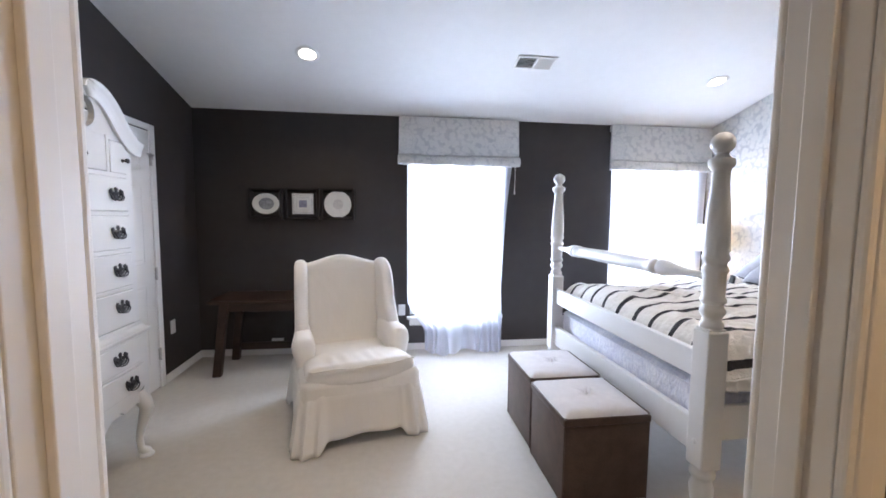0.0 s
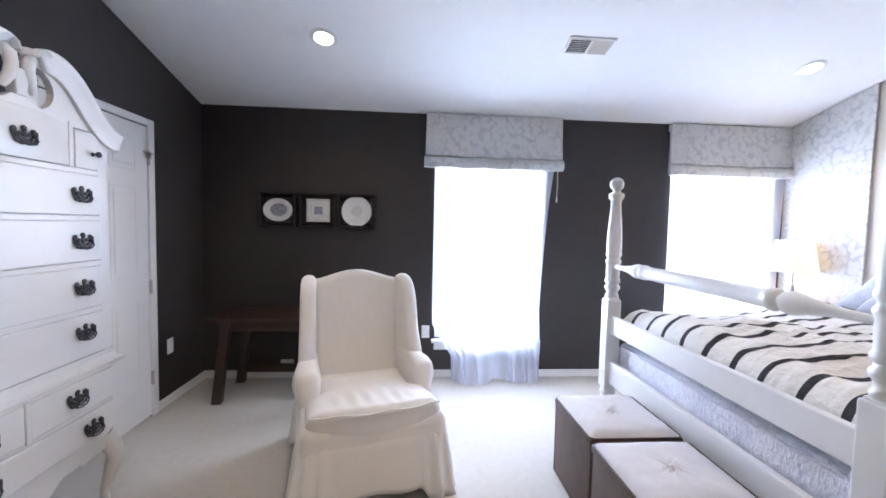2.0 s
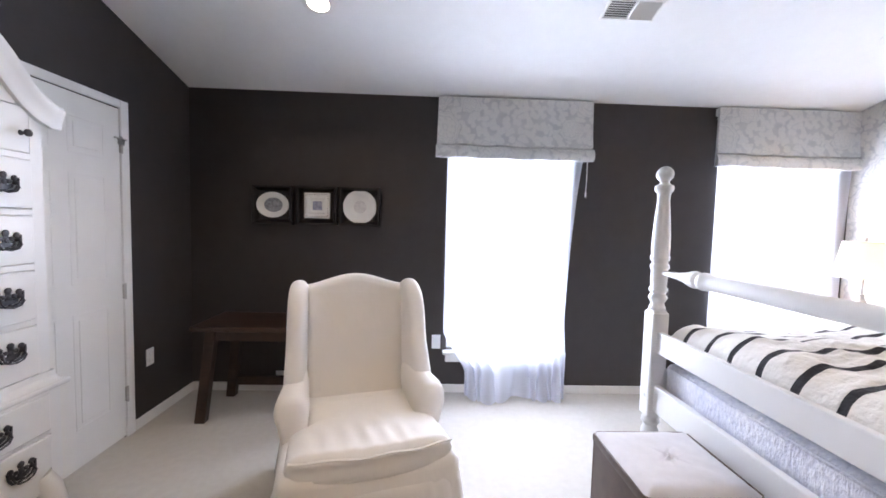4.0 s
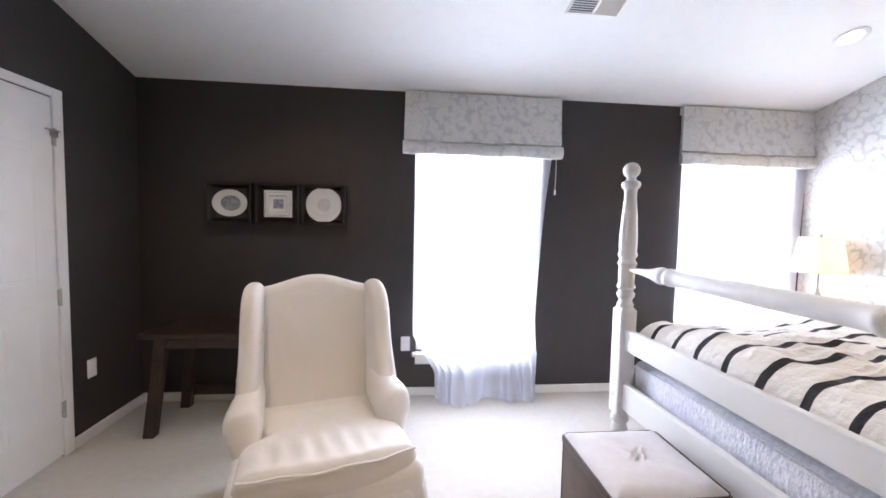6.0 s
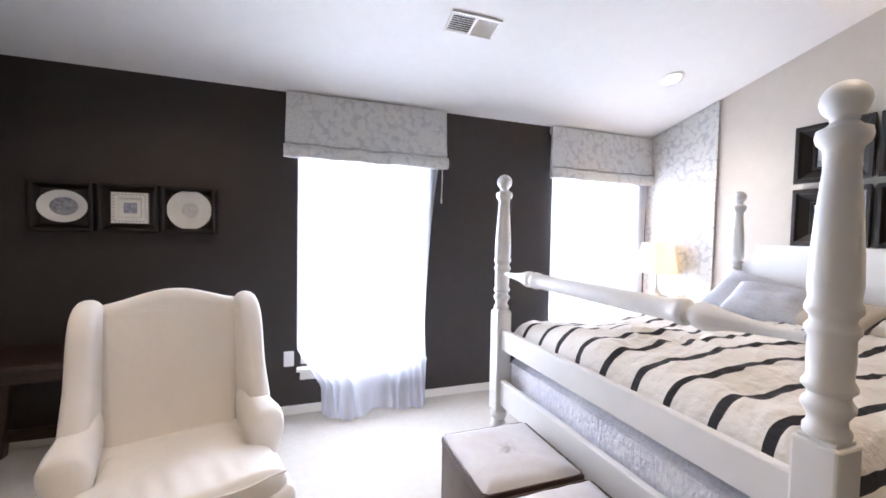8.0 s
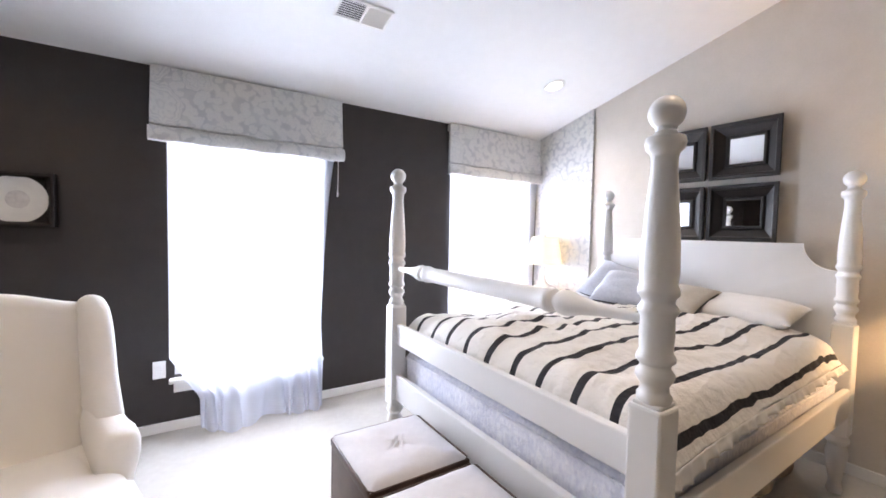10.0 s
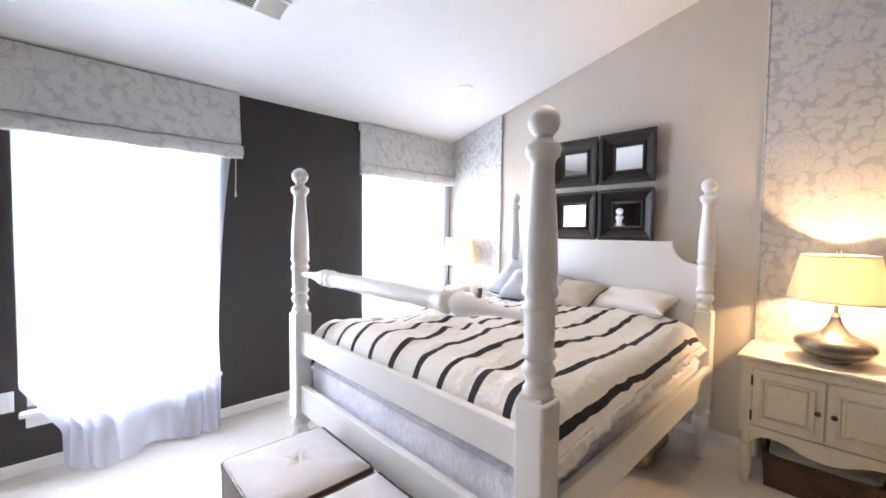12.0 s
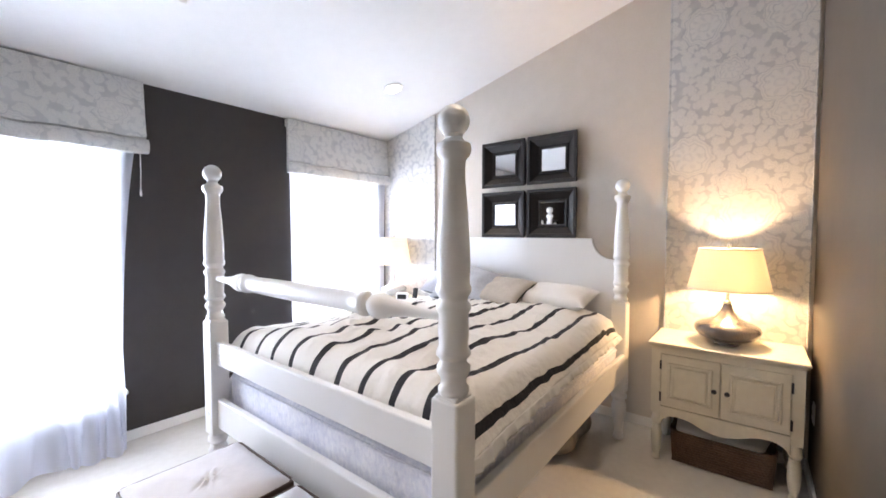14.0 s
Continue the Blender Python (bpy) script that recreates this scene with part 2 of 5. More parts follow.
def glow_material(name, colour, strength):
    m, n, l, p = shader(name)
    p.inputs["Base Color"].default_value = (*colour, 1)
    p.inputs["Emission Color"].default_value, p.inputs["Emission Strength"].default_value = (*colour, 1), strength
    return m


M_MIRROR, M_PANE = mirror_material(), pane_material()
M_BULB = glow_material("lit_bulb", (1, 0.90, 0.72), 7)
M_BULB_WARM = glow_material("lit_warm_bulb", (1, 0.76, 0.45), 14)
M_SKYGLOW = glow_material("bright_overcast", (0.93, 0.96, 1.0), 2.6)


def striped(name, pale, dark, pitch, share, attribute):
    """Cloth with stripes that follow the cloth's own cross measure."""
    m, n, l, p = shader(name)
    at = n.new("ShaderNodeAttribute")
    at.attribute_name = attribute
    wob = n.new("ShaderNodeTexNoise")
    wob.inputs["Scale"].default_value = 9
    tc = n.new("ShaderNodeTexCoord")
    l.new(tc.outputs["Object"], wob.inputs["Vector"])
    sh = n.new("ShaderNodeMath")
    sh.operation = "MULTIPLY_ADD"
    sh.inputs[1].default_value = 0.018
    l.new(wob.outputs["Fac"], sh.inputs[0]), l.new(at.outputs["Fac"], sh.inputs[2])
    md = n.new("ShaderNodeMath")
    md.operation = "MODULO"
    md.inputs[1].default_value = pitch
    l.new(sh.outputs[0], md.inputs[0])
    ls = n.new("ShaderNodeMath")
    ls.operation = "LESS_THAN"
    ls.inputs[1].default_value = share
    l.new(md.outputs[0], ls.inputs[0])
    mx = n.new("ShaderNodeMix")
    mx.data_type = "RGBA"
    mx.inputs["A"].default_value, mx.inputs["B"].default_value = (*pale, 1), (*dark, 1)
    l.new(ls.outputs[0], mx.inputs["Factor"]), l.new(mx.outputs["Result"], p.inputs["Base Color"])
    cr = n.new("ShaderNodeTexNoise")
    cr.inputs["Scale"].default_value, cr.inputs["Detail"].default_value = 20, 6
    l.new(tc.outputs["Object"], cr.inputs["Vector"])
    bp = n.new("ShaderNodeBump")
    bp.inputs["Strength"].default_value, bp.inputs["Distance"].default_value = 0.8, 0.02
    l.new(cr.outputs["Fac"], bp.inputs["Height"]), l.new(bp.outputs[0], p.inputs["Normal"])
    p.inputs["Roughness"].default_value = 0.85
    return m


M_DUVET = striped("white_duvet_with_dark_stripes", (0.80, 0.785, 0.765), (0.020, 0.020, 0.028), 0.157, 0.030, "across")
M_BLUEGREY = plain("blue_grey_cotton", (0.40, 0.43, 0.50), (0.50, 0.525, 0.585), 0.9, 60, 0.35, 0.003)


# ---- mesh tools ----
def done(name, bm, material, smooth=False):
    me = bpy.data.meshes.new(name)
    bmesh.ops.recalc_face_normals(bm, faces=bm.faces[:])
    if smooth:
        for f in bm.faces:
            f.smooth = True
    bm.to_mesh(me)
    bm.free()
    me.materials.append(material)
    if smooth:
        me.set_sharp_from_angle(angle=radians(42))
    return new(name, me)


def part(name, bm, material, parent, label="", smooth=False):
    ob = done(name, bm, material, smooth)
    ob.parent = parent
    return tagged(ob, label) if label else ob


def thing(name, m, label, category, group="", kind=""):
    ob = new(name)
    ob.empty_display_size = 0.1
    ob.matrix_basis = m
    return tagged(ob, label, category, group, kind)


def structure(name, bm, material, label, category, smooth=False):
    return tagged(done(name, bm, material, smooth), label, category, "", "structure")


def add_box(bm, x0, x1, y0, y1, z0, z1, bevel=0.0, seg=2, m=None):
    r = bmesh.ops.create_cube(bm, size=1.0)
    vs = r["verts"]
    for v in vs:
        v.co = Vector((x0 + (v.co.x + 0.5) * (x1 - x0), y0 + (v.co.y + 0.5) * (y1 - y0), z0 + (v.co.z + 0.5) * (z1 - z0)))
    if bevel:
        es = list({e for v in vs for e in v.link_edges})
        r = bmesh.ops.bevel(bm, geom=es, offset=bevel, segments=seg, profile=0.5, affect="EDGES")
        vs = list({v for f in r["faces"] for v in f.verts})
    if m is not None:
        bmesh.ops.transform(bm, matrix=m, verts=vs)
    return vs


def box(*a, **k):
    bm = bmesh.new()
    add_box(bm, *a, **k)
    return bm


def boxes(*rows):
    bm = bmesh.new()
    for r in rows:
        add_box(bm, *r)
    return bm


def lathe(profile, n=28, m=None, cap=True, squash=1.0):
    """Turns (radius, height) pairs about z."""
    bm = bmesh.new()
    rings = []
    for r, z in profile:
        rings.append([bm.verts.new((r * math.cos(2 * math.pi * i / n), squash * r * math.sin(2 * math.pi * i / n), z)) for i in range(n)])
    for a, b in zip(rings, rings[1:]):
        for i in range(n):
            bm.faces.new((a[i], a[(i + 1) % n], b[(i + 1) % n], b[i]))
    if cap:
        bm.faces.new(rings[0]), bm.faces.new(rings[-1])
    if m is not None:
        bmesh.ops.transform(bm, matrix=m, verts=bm.verts)
    return bm


def slab(outline, depth, bevel=0.0, seg=2, m=None):
    """Extrudes an outline in x, z by depth along y (centred)."""
    bm = bmesh.new()
    f = bm.faces.new([bm.verts.new((x, -depth / 2, z)) for x, z in outline])
    r = bmesh.ops.extrude_face_region(bm, geom=[f])
    bmesh.ops.translate(bm, vec=(0, depth, 0), verts=[v for v in r["geom"] if isinstance(v, bmesh.types.BMVert)])
    bmesh.ops.recalc_face_normals(bm, faces=bm.faces[:])
    if bevel:
        es = [e for e in bm.edges if abs(e.verts[0].co.y - e.verts[1].co.y) < 1e-6]
        bmesh.ops.bevel(bm, geom=es, offset=bevel, segments=seg, profile=0.5, affect="EDGES")
    if m is not None:
        bmesh.ops.transform(bm, matrix=m, verts=bm.verts)
    return bm


def soft(sx, sy, sz, p=4.0, q=2.5, n=28, wrinkle=0.0, m=None, freq=6.0):
    """A stuffed, rounded block: plan exponent p, section exponent q."""
    bm = bmesh.new()
    rings = []
    k = n // 2

    def pw(v, e):
        return math.copysign(abs(v) ** e, v)
    for j in range(1, k):
        b = -math.pi / 2 + math.pi * j / k
        ring = []
        for i in range(n * 2):
            a = math.pi * i / n
            cb = pw(math.cos(b), 2 / q)
            v = Vector((sx / 2 * pw(math.cos(a), 2 / p) * cb, sy / 2 * pw(math.sin(a), 2 / p) * cb, sz / 2 * pw(math.sin(b), 2 / q)))
            if wrinkle:
                v *= 1 + wrinkle * noise.noise(v * freq + Vector((sx * 7, sy * 3, sz)))
            ring.append(bm.verts.new(v))
        rings.append(ring)
    for a, b in zip(rings, rings[1:]):
        for i in range(n * 2):
            bm.faces.new((a[i], a[(i + 1) % (n * 2)], b[(i + 1) % (n * 2)], b[i]))
    bm.faces.new(rings[0]), bm.faces.new(rings[-1])
    if m is not None:
        bmesh.ops.transform(bm, matrix=m, verts=bm.verts)
    return bm


def tube(points, radius, n=8):
    """A round bar along points; the section is carried along without twist."""
    bm = bmesh.new()
    rings = []
    pts = [Vector(p) for p in points]
    side = None
    for i, p in enumerate(pts):
        d = (pts[min(i + 1, len(pts) - 1)] - pts[max(i - 1, 0)]).normalized()
        if side is None:
            side = d.orthogonal().normalized()
        side = (side - d * side.dot(d)).normalized()
        up = d.cross(side)
        r = radius[i] if isinstance(radius, (list, tuple)) else radius
        rings.append([bm.verts.new(p + side * (r * math.cos(2 * math.pi * k / n)) + up * (r * math.sin(2 * math.pi * k / n))) for k in range(n)])
    for a, b in zip(rings, rings[1:]):
        for i in range(n):
            bm.faces.new((a[i], a[(i + 1) % n], b[(i + 1) % n], b[i]))
    bm.faces.new(rings[0]), bm.faces.new(rings[-1])
    return bm


def join(*bms):
    out = bmesh.new()
    for b in bms:
        me = bpy.data.meshes.new("tmp")
        b.to_mesh(me)
        b.free()
        out.from_mesh(me)
        bpy.data.meshes.remove(me)
    return out


def bez(p0, p1, p2, p3, n=8):
    return [tuple((1 - t) ** 3 * a + 3 * (1 - t) ** 2 * t * b + 3 * (1 - t) * t * t * c + t ** 3 * d for a, b, c, d in zip(p0, p1, p2, p3)) for t in [i / n for i in range(n + 1)]]


def arc(cx, cz, r, a0, a1, n=8):
    return [(cx + r * math.cos(radians(a0 + (a1 - a0) * i / n)), cz + r * math.sin(radians(a0 + (a1 - a0) * i / n))) for i in range(n + 1)]


# ---- setting ----
structure("floor", box(XW - 0.12, XE + 0.12, YS - 0.11, YN + 0.12, -0.15, 0), M_CARPET, "cream cut-pile carpet over the whole bedroom", "floor")
structure("floor_hall", box(-1.4, 1.9, -1.5, YS - 0.11, -0.15, 0), M_CARPET, "cream carpet in the hall outside", "floor")

TOPZ = 3.6
wn_rows = [(XW - 0.12, WIN[0][0], YN, YN + 0.16, -0.15, TOPZ), (WIN[0][1], WIN[1][0], YN, YN + 0.16, -0.15, TOPZ), (WIN[1][1], XE + 0.12, YN, YN + 0.16, -0.15, TOPZ)]
for wx0, wx1 in WIN:
    wn_rows += [(wx0, wx1, YN, YN + 0.16, -0.15, WZ0), (wx0, wx1, YN, YN + 0.16, WZ1, TOPZ)]
structure("wall_north", boxes(*wn_rows), M_DARK, "charcoal brown painted window wall", "wall")
D1 = (2.60, 3.393)         # closed closet door, along y
D2 = (0.63, 1.345)          # doorway of the open closet door
structure("wall_west", boxes((XW - 0.12, XW, YS - 0.11, D2[0], -0.15, TOPZ), (XW - 0.12, XW, D2[1], D1[0], -0.15, TOPZ), (XW - 0.12, XW, D1[1], YN, -0.15, TOPZ),
                             (XW - 0.12, XW, D2[0], D2[1], 2.04, TOPZ), (XW - 0.12, XW, D1[0], D1[1], 2.04, TOPZ)), M_DARK, "charcoal brown painted side wall", "wall")
structure("wall_east", box(XE, XE + 0.12, YS - 0.11, YN, -0.15, TOPZ), M_TAUPE, "pale taupe painted wall behind the bed", "wall")
DX0, DX1 = -0.280, 0.668
structure("wall_south", boxes((XW, DX0 - 0.02, YS - 0.11, YS, -0.15, TOPZ), (DX1 + 0.02, XE, YS - 0.11, YS, -0.15, TOPZ), (DX0 - 0.02, DX1 + 0.02, YS - 0.11, YS, 2.06, TOPZ)), M_BROWN, "brown painted wall with the room's doorway", "wall")
bm = bmesh.new()
lo, hi = [], []
for x in (XW - 0.1, XE + 0.1):
    for y in (YS - 0.1, YN + 0.1):
        lo.append(bm.verts.new((x, y, ceil_z(y)))), hi.append(bm.verts.new((x, y, ceil_z(y) + 0.12)))
for q in (lo, hi):
    bm.faces.new((q[0], q[1], q[3], q[2]))
for a, b in ((0, 1), (1, 3), (3, 2), (2, 0)):
    bm.faces.new((lo[a], lo[b], hi[b], hi[a]))
structure("ceiling", bm, M_CEIL, "white painted ceiling that slopes up from the windows", "ceiling")

# hall shell behind the doorway
structure("wall_hall_west", box(-1.5, -1.4, -1.5, YS - 0.11, -0.15, 2.6), M_TAUPE, "taupe hall wall", "wall")
structure("wall_hall_east", box(1.9, 2.0, -1.5, YS - 0.11, -0.15, 2.6), M_TAUPE, "taupe hall wall", "wall")
structure("wall_hall_south", box(-1.5, 2.0, -1.6, -1.5, -0.15, 2.6), M_TAUPE, "taupe hall wall", "wall")
structure("ceiling_hall", box(-1.5, 2.0, -1.6, YS - 0.11, 2.44, 2.56), M_CEIL, "white hall ceiling", "ceiling")
# closet shell behind the open closet door
structure("wall_closet", boxes((XW - 1.0, XW - 0.92, 0.43, 1.6, -0.15, 2.5), (XW - 0.92, XW - 0.12, 0.43, 0.5, -0.15, 2.5), (XW - 0.92, XW - 0.12, 1.5, 1.6, -0.15, 2.5), (XW - 0.92, XW - 0.12, 0.5, 1.5, 2.4, 2.5), (XW - 0.92, XW - 0.12, 0.5, 1.5, -0.15, 0)), M_TAUPE, "plain closet interior", "wall")

BB = 0.068
structure("baseboard_north", box(XW, XE, YN - 0.016, YN, 0.0, BB, bevel=0.005), M_TRIM, "white painted baseboard", "baseboard")
structure("baseboard_west", boxes((XW, XW + 0.016, D1[1] + 0.075, YN - 0.018, 0, BB, 0.005), (XW, XW + 0.016, D2[1] + 0.075, D1[0] - 0.075, 0, BB, 0.005)), M_TRIM, "white painted baseboard", "baseboard")
structure("baseboard_east", box(XE - 0.016, XE, YS, YN - 0.018, 0, BB, bevel=0.005), M_TRIM, "white painted baseboard", "baseboard")
structure("baseboard_south", boxes((DX1 + 0.10, XE - 0.018, YS, YS + 0.016, 0, BB, 0.005), (XW + 0.018, DX0 - 0.10, YS, YS + 0.016, 0, BB, 0.005)), M_TRIM, "white painted baseboard", "baseboard")


def casing_x(name, x0, x1, y, proud, label):
    """Door casing on a wall that runs along x."""
    w = 0.065
    y0, y1 = min(y, y + proud), max(y, y + proud)
    rows = []
    for a, b in ((x0 - w, x0), (x1, x1 + w)):
        rows += [(a, b, y0, y1, 0, 2.04 + w, 0.006)]
        mid = (a + b) / 2
        rows += [(mid - 0.022, mid + 0.004, y0 - (0.004 if proud < 0 else 0), y1 + (0.004 if proud > 0 else 0), 0, 2.05 + w / 2, 0.003)]
    rows += [(x0, x1, y0, y1, 2.04, 2.04 + w, 0.006)]
    structure(name, boxes(*rows), M_TRIM, label, "trim")


casing_x("trim_doorway_room", DX0, DX1, YS, 0.017, "white casing round the room's doorway")
casing_x("trim_doorway_hall", DX0, DX1, YS - 0.11, -0.017, "white casing on the hall side of the doorway")
structure("trim_jamb", boxes((DX0 - 0.02, DX0, YS - 0.11, YS, 0, 2.04, 0.002), (DX1, DX1 + 0.02, YS - 0.11, YS, 0, 2.04, 0.002), (DX0, DX1, YS - 0.11, YS, 2.04, 2.06, 0.002),
                             (DX0, DX0 + 0.011, YS - 0.075, YS - 0.042, 0, 2.04, 0.002), (DX1 - 0.011, DX1, YS - 0.075, YS - 0.042, 0, 2.04, 0.002)), M_TRIM, "white door jamb with its stop", "trim")


# ---- doors ----
def panel_door(name, w, label, kind="structure", knob=False):
    """Six-panel style leaf in local x (0..w from the hinge), faces along y."""
    d = thing(name, Matrix.Identity(4), label, "door", kind=kind)
    h, t = 2.034, 0.035
    leaf = part("leaf", box(0, w, -t / 2, t / 2, 0.012, h, bevel=0.003), M_TRIM, d)
    for z0, z1 in ((0.22, 0.86), (1.02, 1.62), (1.72, 1.92)):
        for x0, x1 in ((0.11, w / 2 - 0.045), (w / 2 + 0.045, w - 0.11)):
            bm = bmesh.new()
            for s in (-1, 1):
                y = s * (t / 2)
                r = 0.014
                for a in ((x0, x1, z0, z0 + r), (x0, x1, z1 - r, z1), (x0, x0 + r, z0 + r, z1 - r), (x1 - r, x1, z0 + r, z1 - r)):
                    add_box(bm, a[0], a[1], y - 0.0014, y + 0.0014, a[2], a[3], 0.001, 1)
                add_box(bm, x0 + 0.035, x1 - 0.035, y - 0.0025, y + 0.0025, z0 + 0.035, z1 - 0.035, 0.0022, 1)
            part("panel", bm, M_TRIM, leaf)
    for z in (0.28, 0.93, 1.82):
        hb = join(box(-0.010, 0.004, -0.03, -0.014, z - 0.045, z + 0.045, bevel=0.002), lathe([(0.006, z - 0.05), (0.006, z + 0.05)], 10, Matrix.Translation((-0.006, -0.028, 0))))
        part("hinge", hb, M_STEEL, d, "dull nickel hinge")
    if knob:
        for s in (-1, 1):
            k = lathe([(0.036, 0), (0.036, 0.004), (0.030, 0.008), (0.014, 0.012), (0.014, 0.022), (0.024, 0.027), (0.032, 0.035), (0.033, 0.043), (0.026, 0.051), (0.010, 0.054)], 28,
                      Matrix.Translation((w - 0.052, s * t / 2, 0.925)) @ pose(0, 0, 0, 90 if s < 0 else -90))
            part("knob", k, M_BRASS, d, "polished brass door knob", True)
        ring = [(w - 0.052 + 0.032 * math.sin(a), -t / 2 - 0.024, 0.892 - 0.034 * math.cos(a)) for a in [2 * math.pi * i / 24 for i in range(25)]]
        part("hanging_ring", tube(ring, 0.004), M_IRON, d, "dark ring hung on the knob", True)
        part("latch", box(w - 0.001, w + 0.004, -0.012, 0.012, 0.905, 0.965, bevel=0.001), M_STEEL, d)
    return d


door = panel_door("door_1", D1[1] - D1[0] - 0.006, "white panelled closet door, closed")
door.matrix_basis = pose(XW - 0.010, D1[1] - 0.003, 0, 0, 0, -90) @ Matrix.Diagonal((1, -1, 1, 1))
structure("trim_closet", boxes((XW, XW + 0.018, D1[0] - 0.065, D1[0], 0, 2.088, 0.006), (XW, XW + 0.018, D1[1], D1[1] + 0.065, 0, 2.088, 0.006), (XW, XW + 0.018, D1[0], D1[1], 2.04, 2.088, 0.006)), M_TRIM, "white casing round the closet door", "trim")
structure("trim_closet_open", boxes((XW, XW + 0.018, D2[0] - 0.06, D2[0], 0, 2.088, 0.006), (XW, XW + 0.018, D2[1], D2[1] + 0.065, 0, 2.088, 0.006), (XW, XW + 0.018, D2[0], D2[1], 2.04, 2.088, 0.006)), M_TRIM, "white casing round the open closet doorway", "trim")
door = panel_door("door_2", 0.70, "white panelled closet door, standing open beside the tall chest", knob=True)
door.matrix_basis = pose(XW + 0.035, D2[1] + 0.0, 0, 0, 0, math.degrees(math.atan2(1.62 - 1.345, -1.09 - XW - 0.035)))
latch = thing("door_latch", pose(XW + 0.018, D1[1] - 0.01, 1.85), "small nickel flip latch above the closet hinge", "latch")
part("latch_plate", box(0, 0.006, -0.02, 0.03, -0.03, 0.012, bevel=0.002), M_STEEL, latch)
part("latch_bar", box(0.006, 0.014, -0.055, 0.035, 0.0, 0.010, bevel=0.002), M_STEEL, latch)


# ---- windows ----
def window(name, x0, x1):
    w = thing(name, pose((x0 + x1) / 2, YN + 0.10, 0), "white double-hung window, very bright outside", "window", kind="structure")
    h = (x1 - x0) / 2
    zm = (WZ0 + WZ1) / 2
    part("window_frame", boxes((-h, -h + 0.035, -0.04, 0.05, WZ0, WZ1), (h - 0.035, h, -0.04, 0.05, WZ0, WZ1), (-h + 0.035, h - 0.035, -0.04, 0.05, WZ1 - 0.035, WZ1), (-h + 0.035, h - 0.035, -0.04, 0.05, WZ0, WZ0 + 0.035)), M_TRIM, w)
    for z0, z1, y in ((WZ0 + 0.035, zm + 0.02, -0.015), (zm - 0.02, WZ1 - 0.035, 0.02)):
        s = part("sash", boxes((-h + 0.035, -h + 0.075, y - 0.014, y + 0.014, z0, z1), (h - 0.075, h - 0.035, y - 0.014, y + 0.014, z0, z1), (-h + 0.075, h - 0.075, y - 0.014, y + 0.014, z0, z0 + 0.04), (-h + 0.075, h - 0.075, y - 0.014, y + 0.014, z1 - 0.04, z1)), M_TRIM, w)
        p = part("pane", box(-h + 0.07, h - 0.07, y - 0.002, y + 0.002, z0 + 0.035, z1 - 0.035), M_PANE, s)
        p.visible_shadow = False
    part("window_sill", box(-h - 0.03, h + 0.03, -0.155, -0.041, WZ0 - 0.03, WZ0 - 0.002, bevel=0.008), M_TRIM, w)
    part("apron", box(-h - 0.005, h + 0.005, -0.118, -0.101, WZ0 - 0.10, WZ0 - 0.03, bevel=0.004), M_TRIM, w)
    return w


window("window_1", *WIN[0])
window("window_2", *WIN[1])


def roman_shade(x0, x1, label):
    c, h = (x0 + x1) / 2, (x1 - x0) / 2
    s = thing("roman_shade", pose(c, YN - 0.002, 0), label, "window shade", "roman shades")
    bm = bmesh.new()
    # section: flat drop, then two soft folds at the hem
    sec = [(-0.046, 2.398), (-0.049, 2.25), (-0.053, 2.12), (-0.064, 2.062), (-0.062, 2.048), (-0.046, 2.044), (-0.046, 2.038), (-0.070, 2.030), (-0.086, 2.00), (-0.088, 1.972), (-0.078, 1.945), (-0.050, 1.938), (-0.03, 1.955), (-0.026, 2.05), (-0.026, 2.398)]
    n = 40
    cols = []
    for i in range(n + 1):
        u = -1 + 2 * i / n
        sag = 0.012 + 0.008 * (1 - u * u) + 0.008 * noise.noise(Vector((u * 4 + x0, 0, 0)))
        col = []
        for k, (y, z) in enumerate(sec):
            f = 1.0 if 1 < k < 13 else 0.0
            col.append(bm.verts.new((u * (h + 0.006 * f + (0.010 if 6 < k < 12 else 0)), y + 0.012 * noise.noise(Vector((u * 5, z * 6, x0))) * f, z - sag * f - (0.004 if 2 < k < 13 else 0))))
        cols.append(col)
    for a, b in zip(cols, cols[1:]):
        for k in range(len(sec)):
            bm.faces.new((a[k], b[k], b[(k + 1) % len(sec)], a[(k + 1) % len(sec)]))
    bm.faces.new(cols[0]), bm.faces.new(list(reversed(cols[-1])))
    part("shade_cloth", bm, M_SHADE, s, "", True)
    part("head_rail", box(-h, h, -0.025, 0.0, 2.33, 2.39), M_TRIM, s)
    return s


sh = roman_shade(0.18, 1.412, "grey damask roman shade, raised above a bright window")
part("pull_cord", tube([(0.585, -0.05, 1.97), (0.588, -0.046, 1.80), (0.585, -0.045, 1.68)], 0.003), M_TRIM, sh)
part("cord_tassel", lathe([(0.003, 1.69), (0.007, 1.67), (0.007, 1.645), (0.003, 1.64)], 10, Matrix.Translation((0.585, -0.045, 0))), M_TRIM, sh)
roman_shade(2.447, 3.652, "grey damask roman shade, raised, in the room's corner")


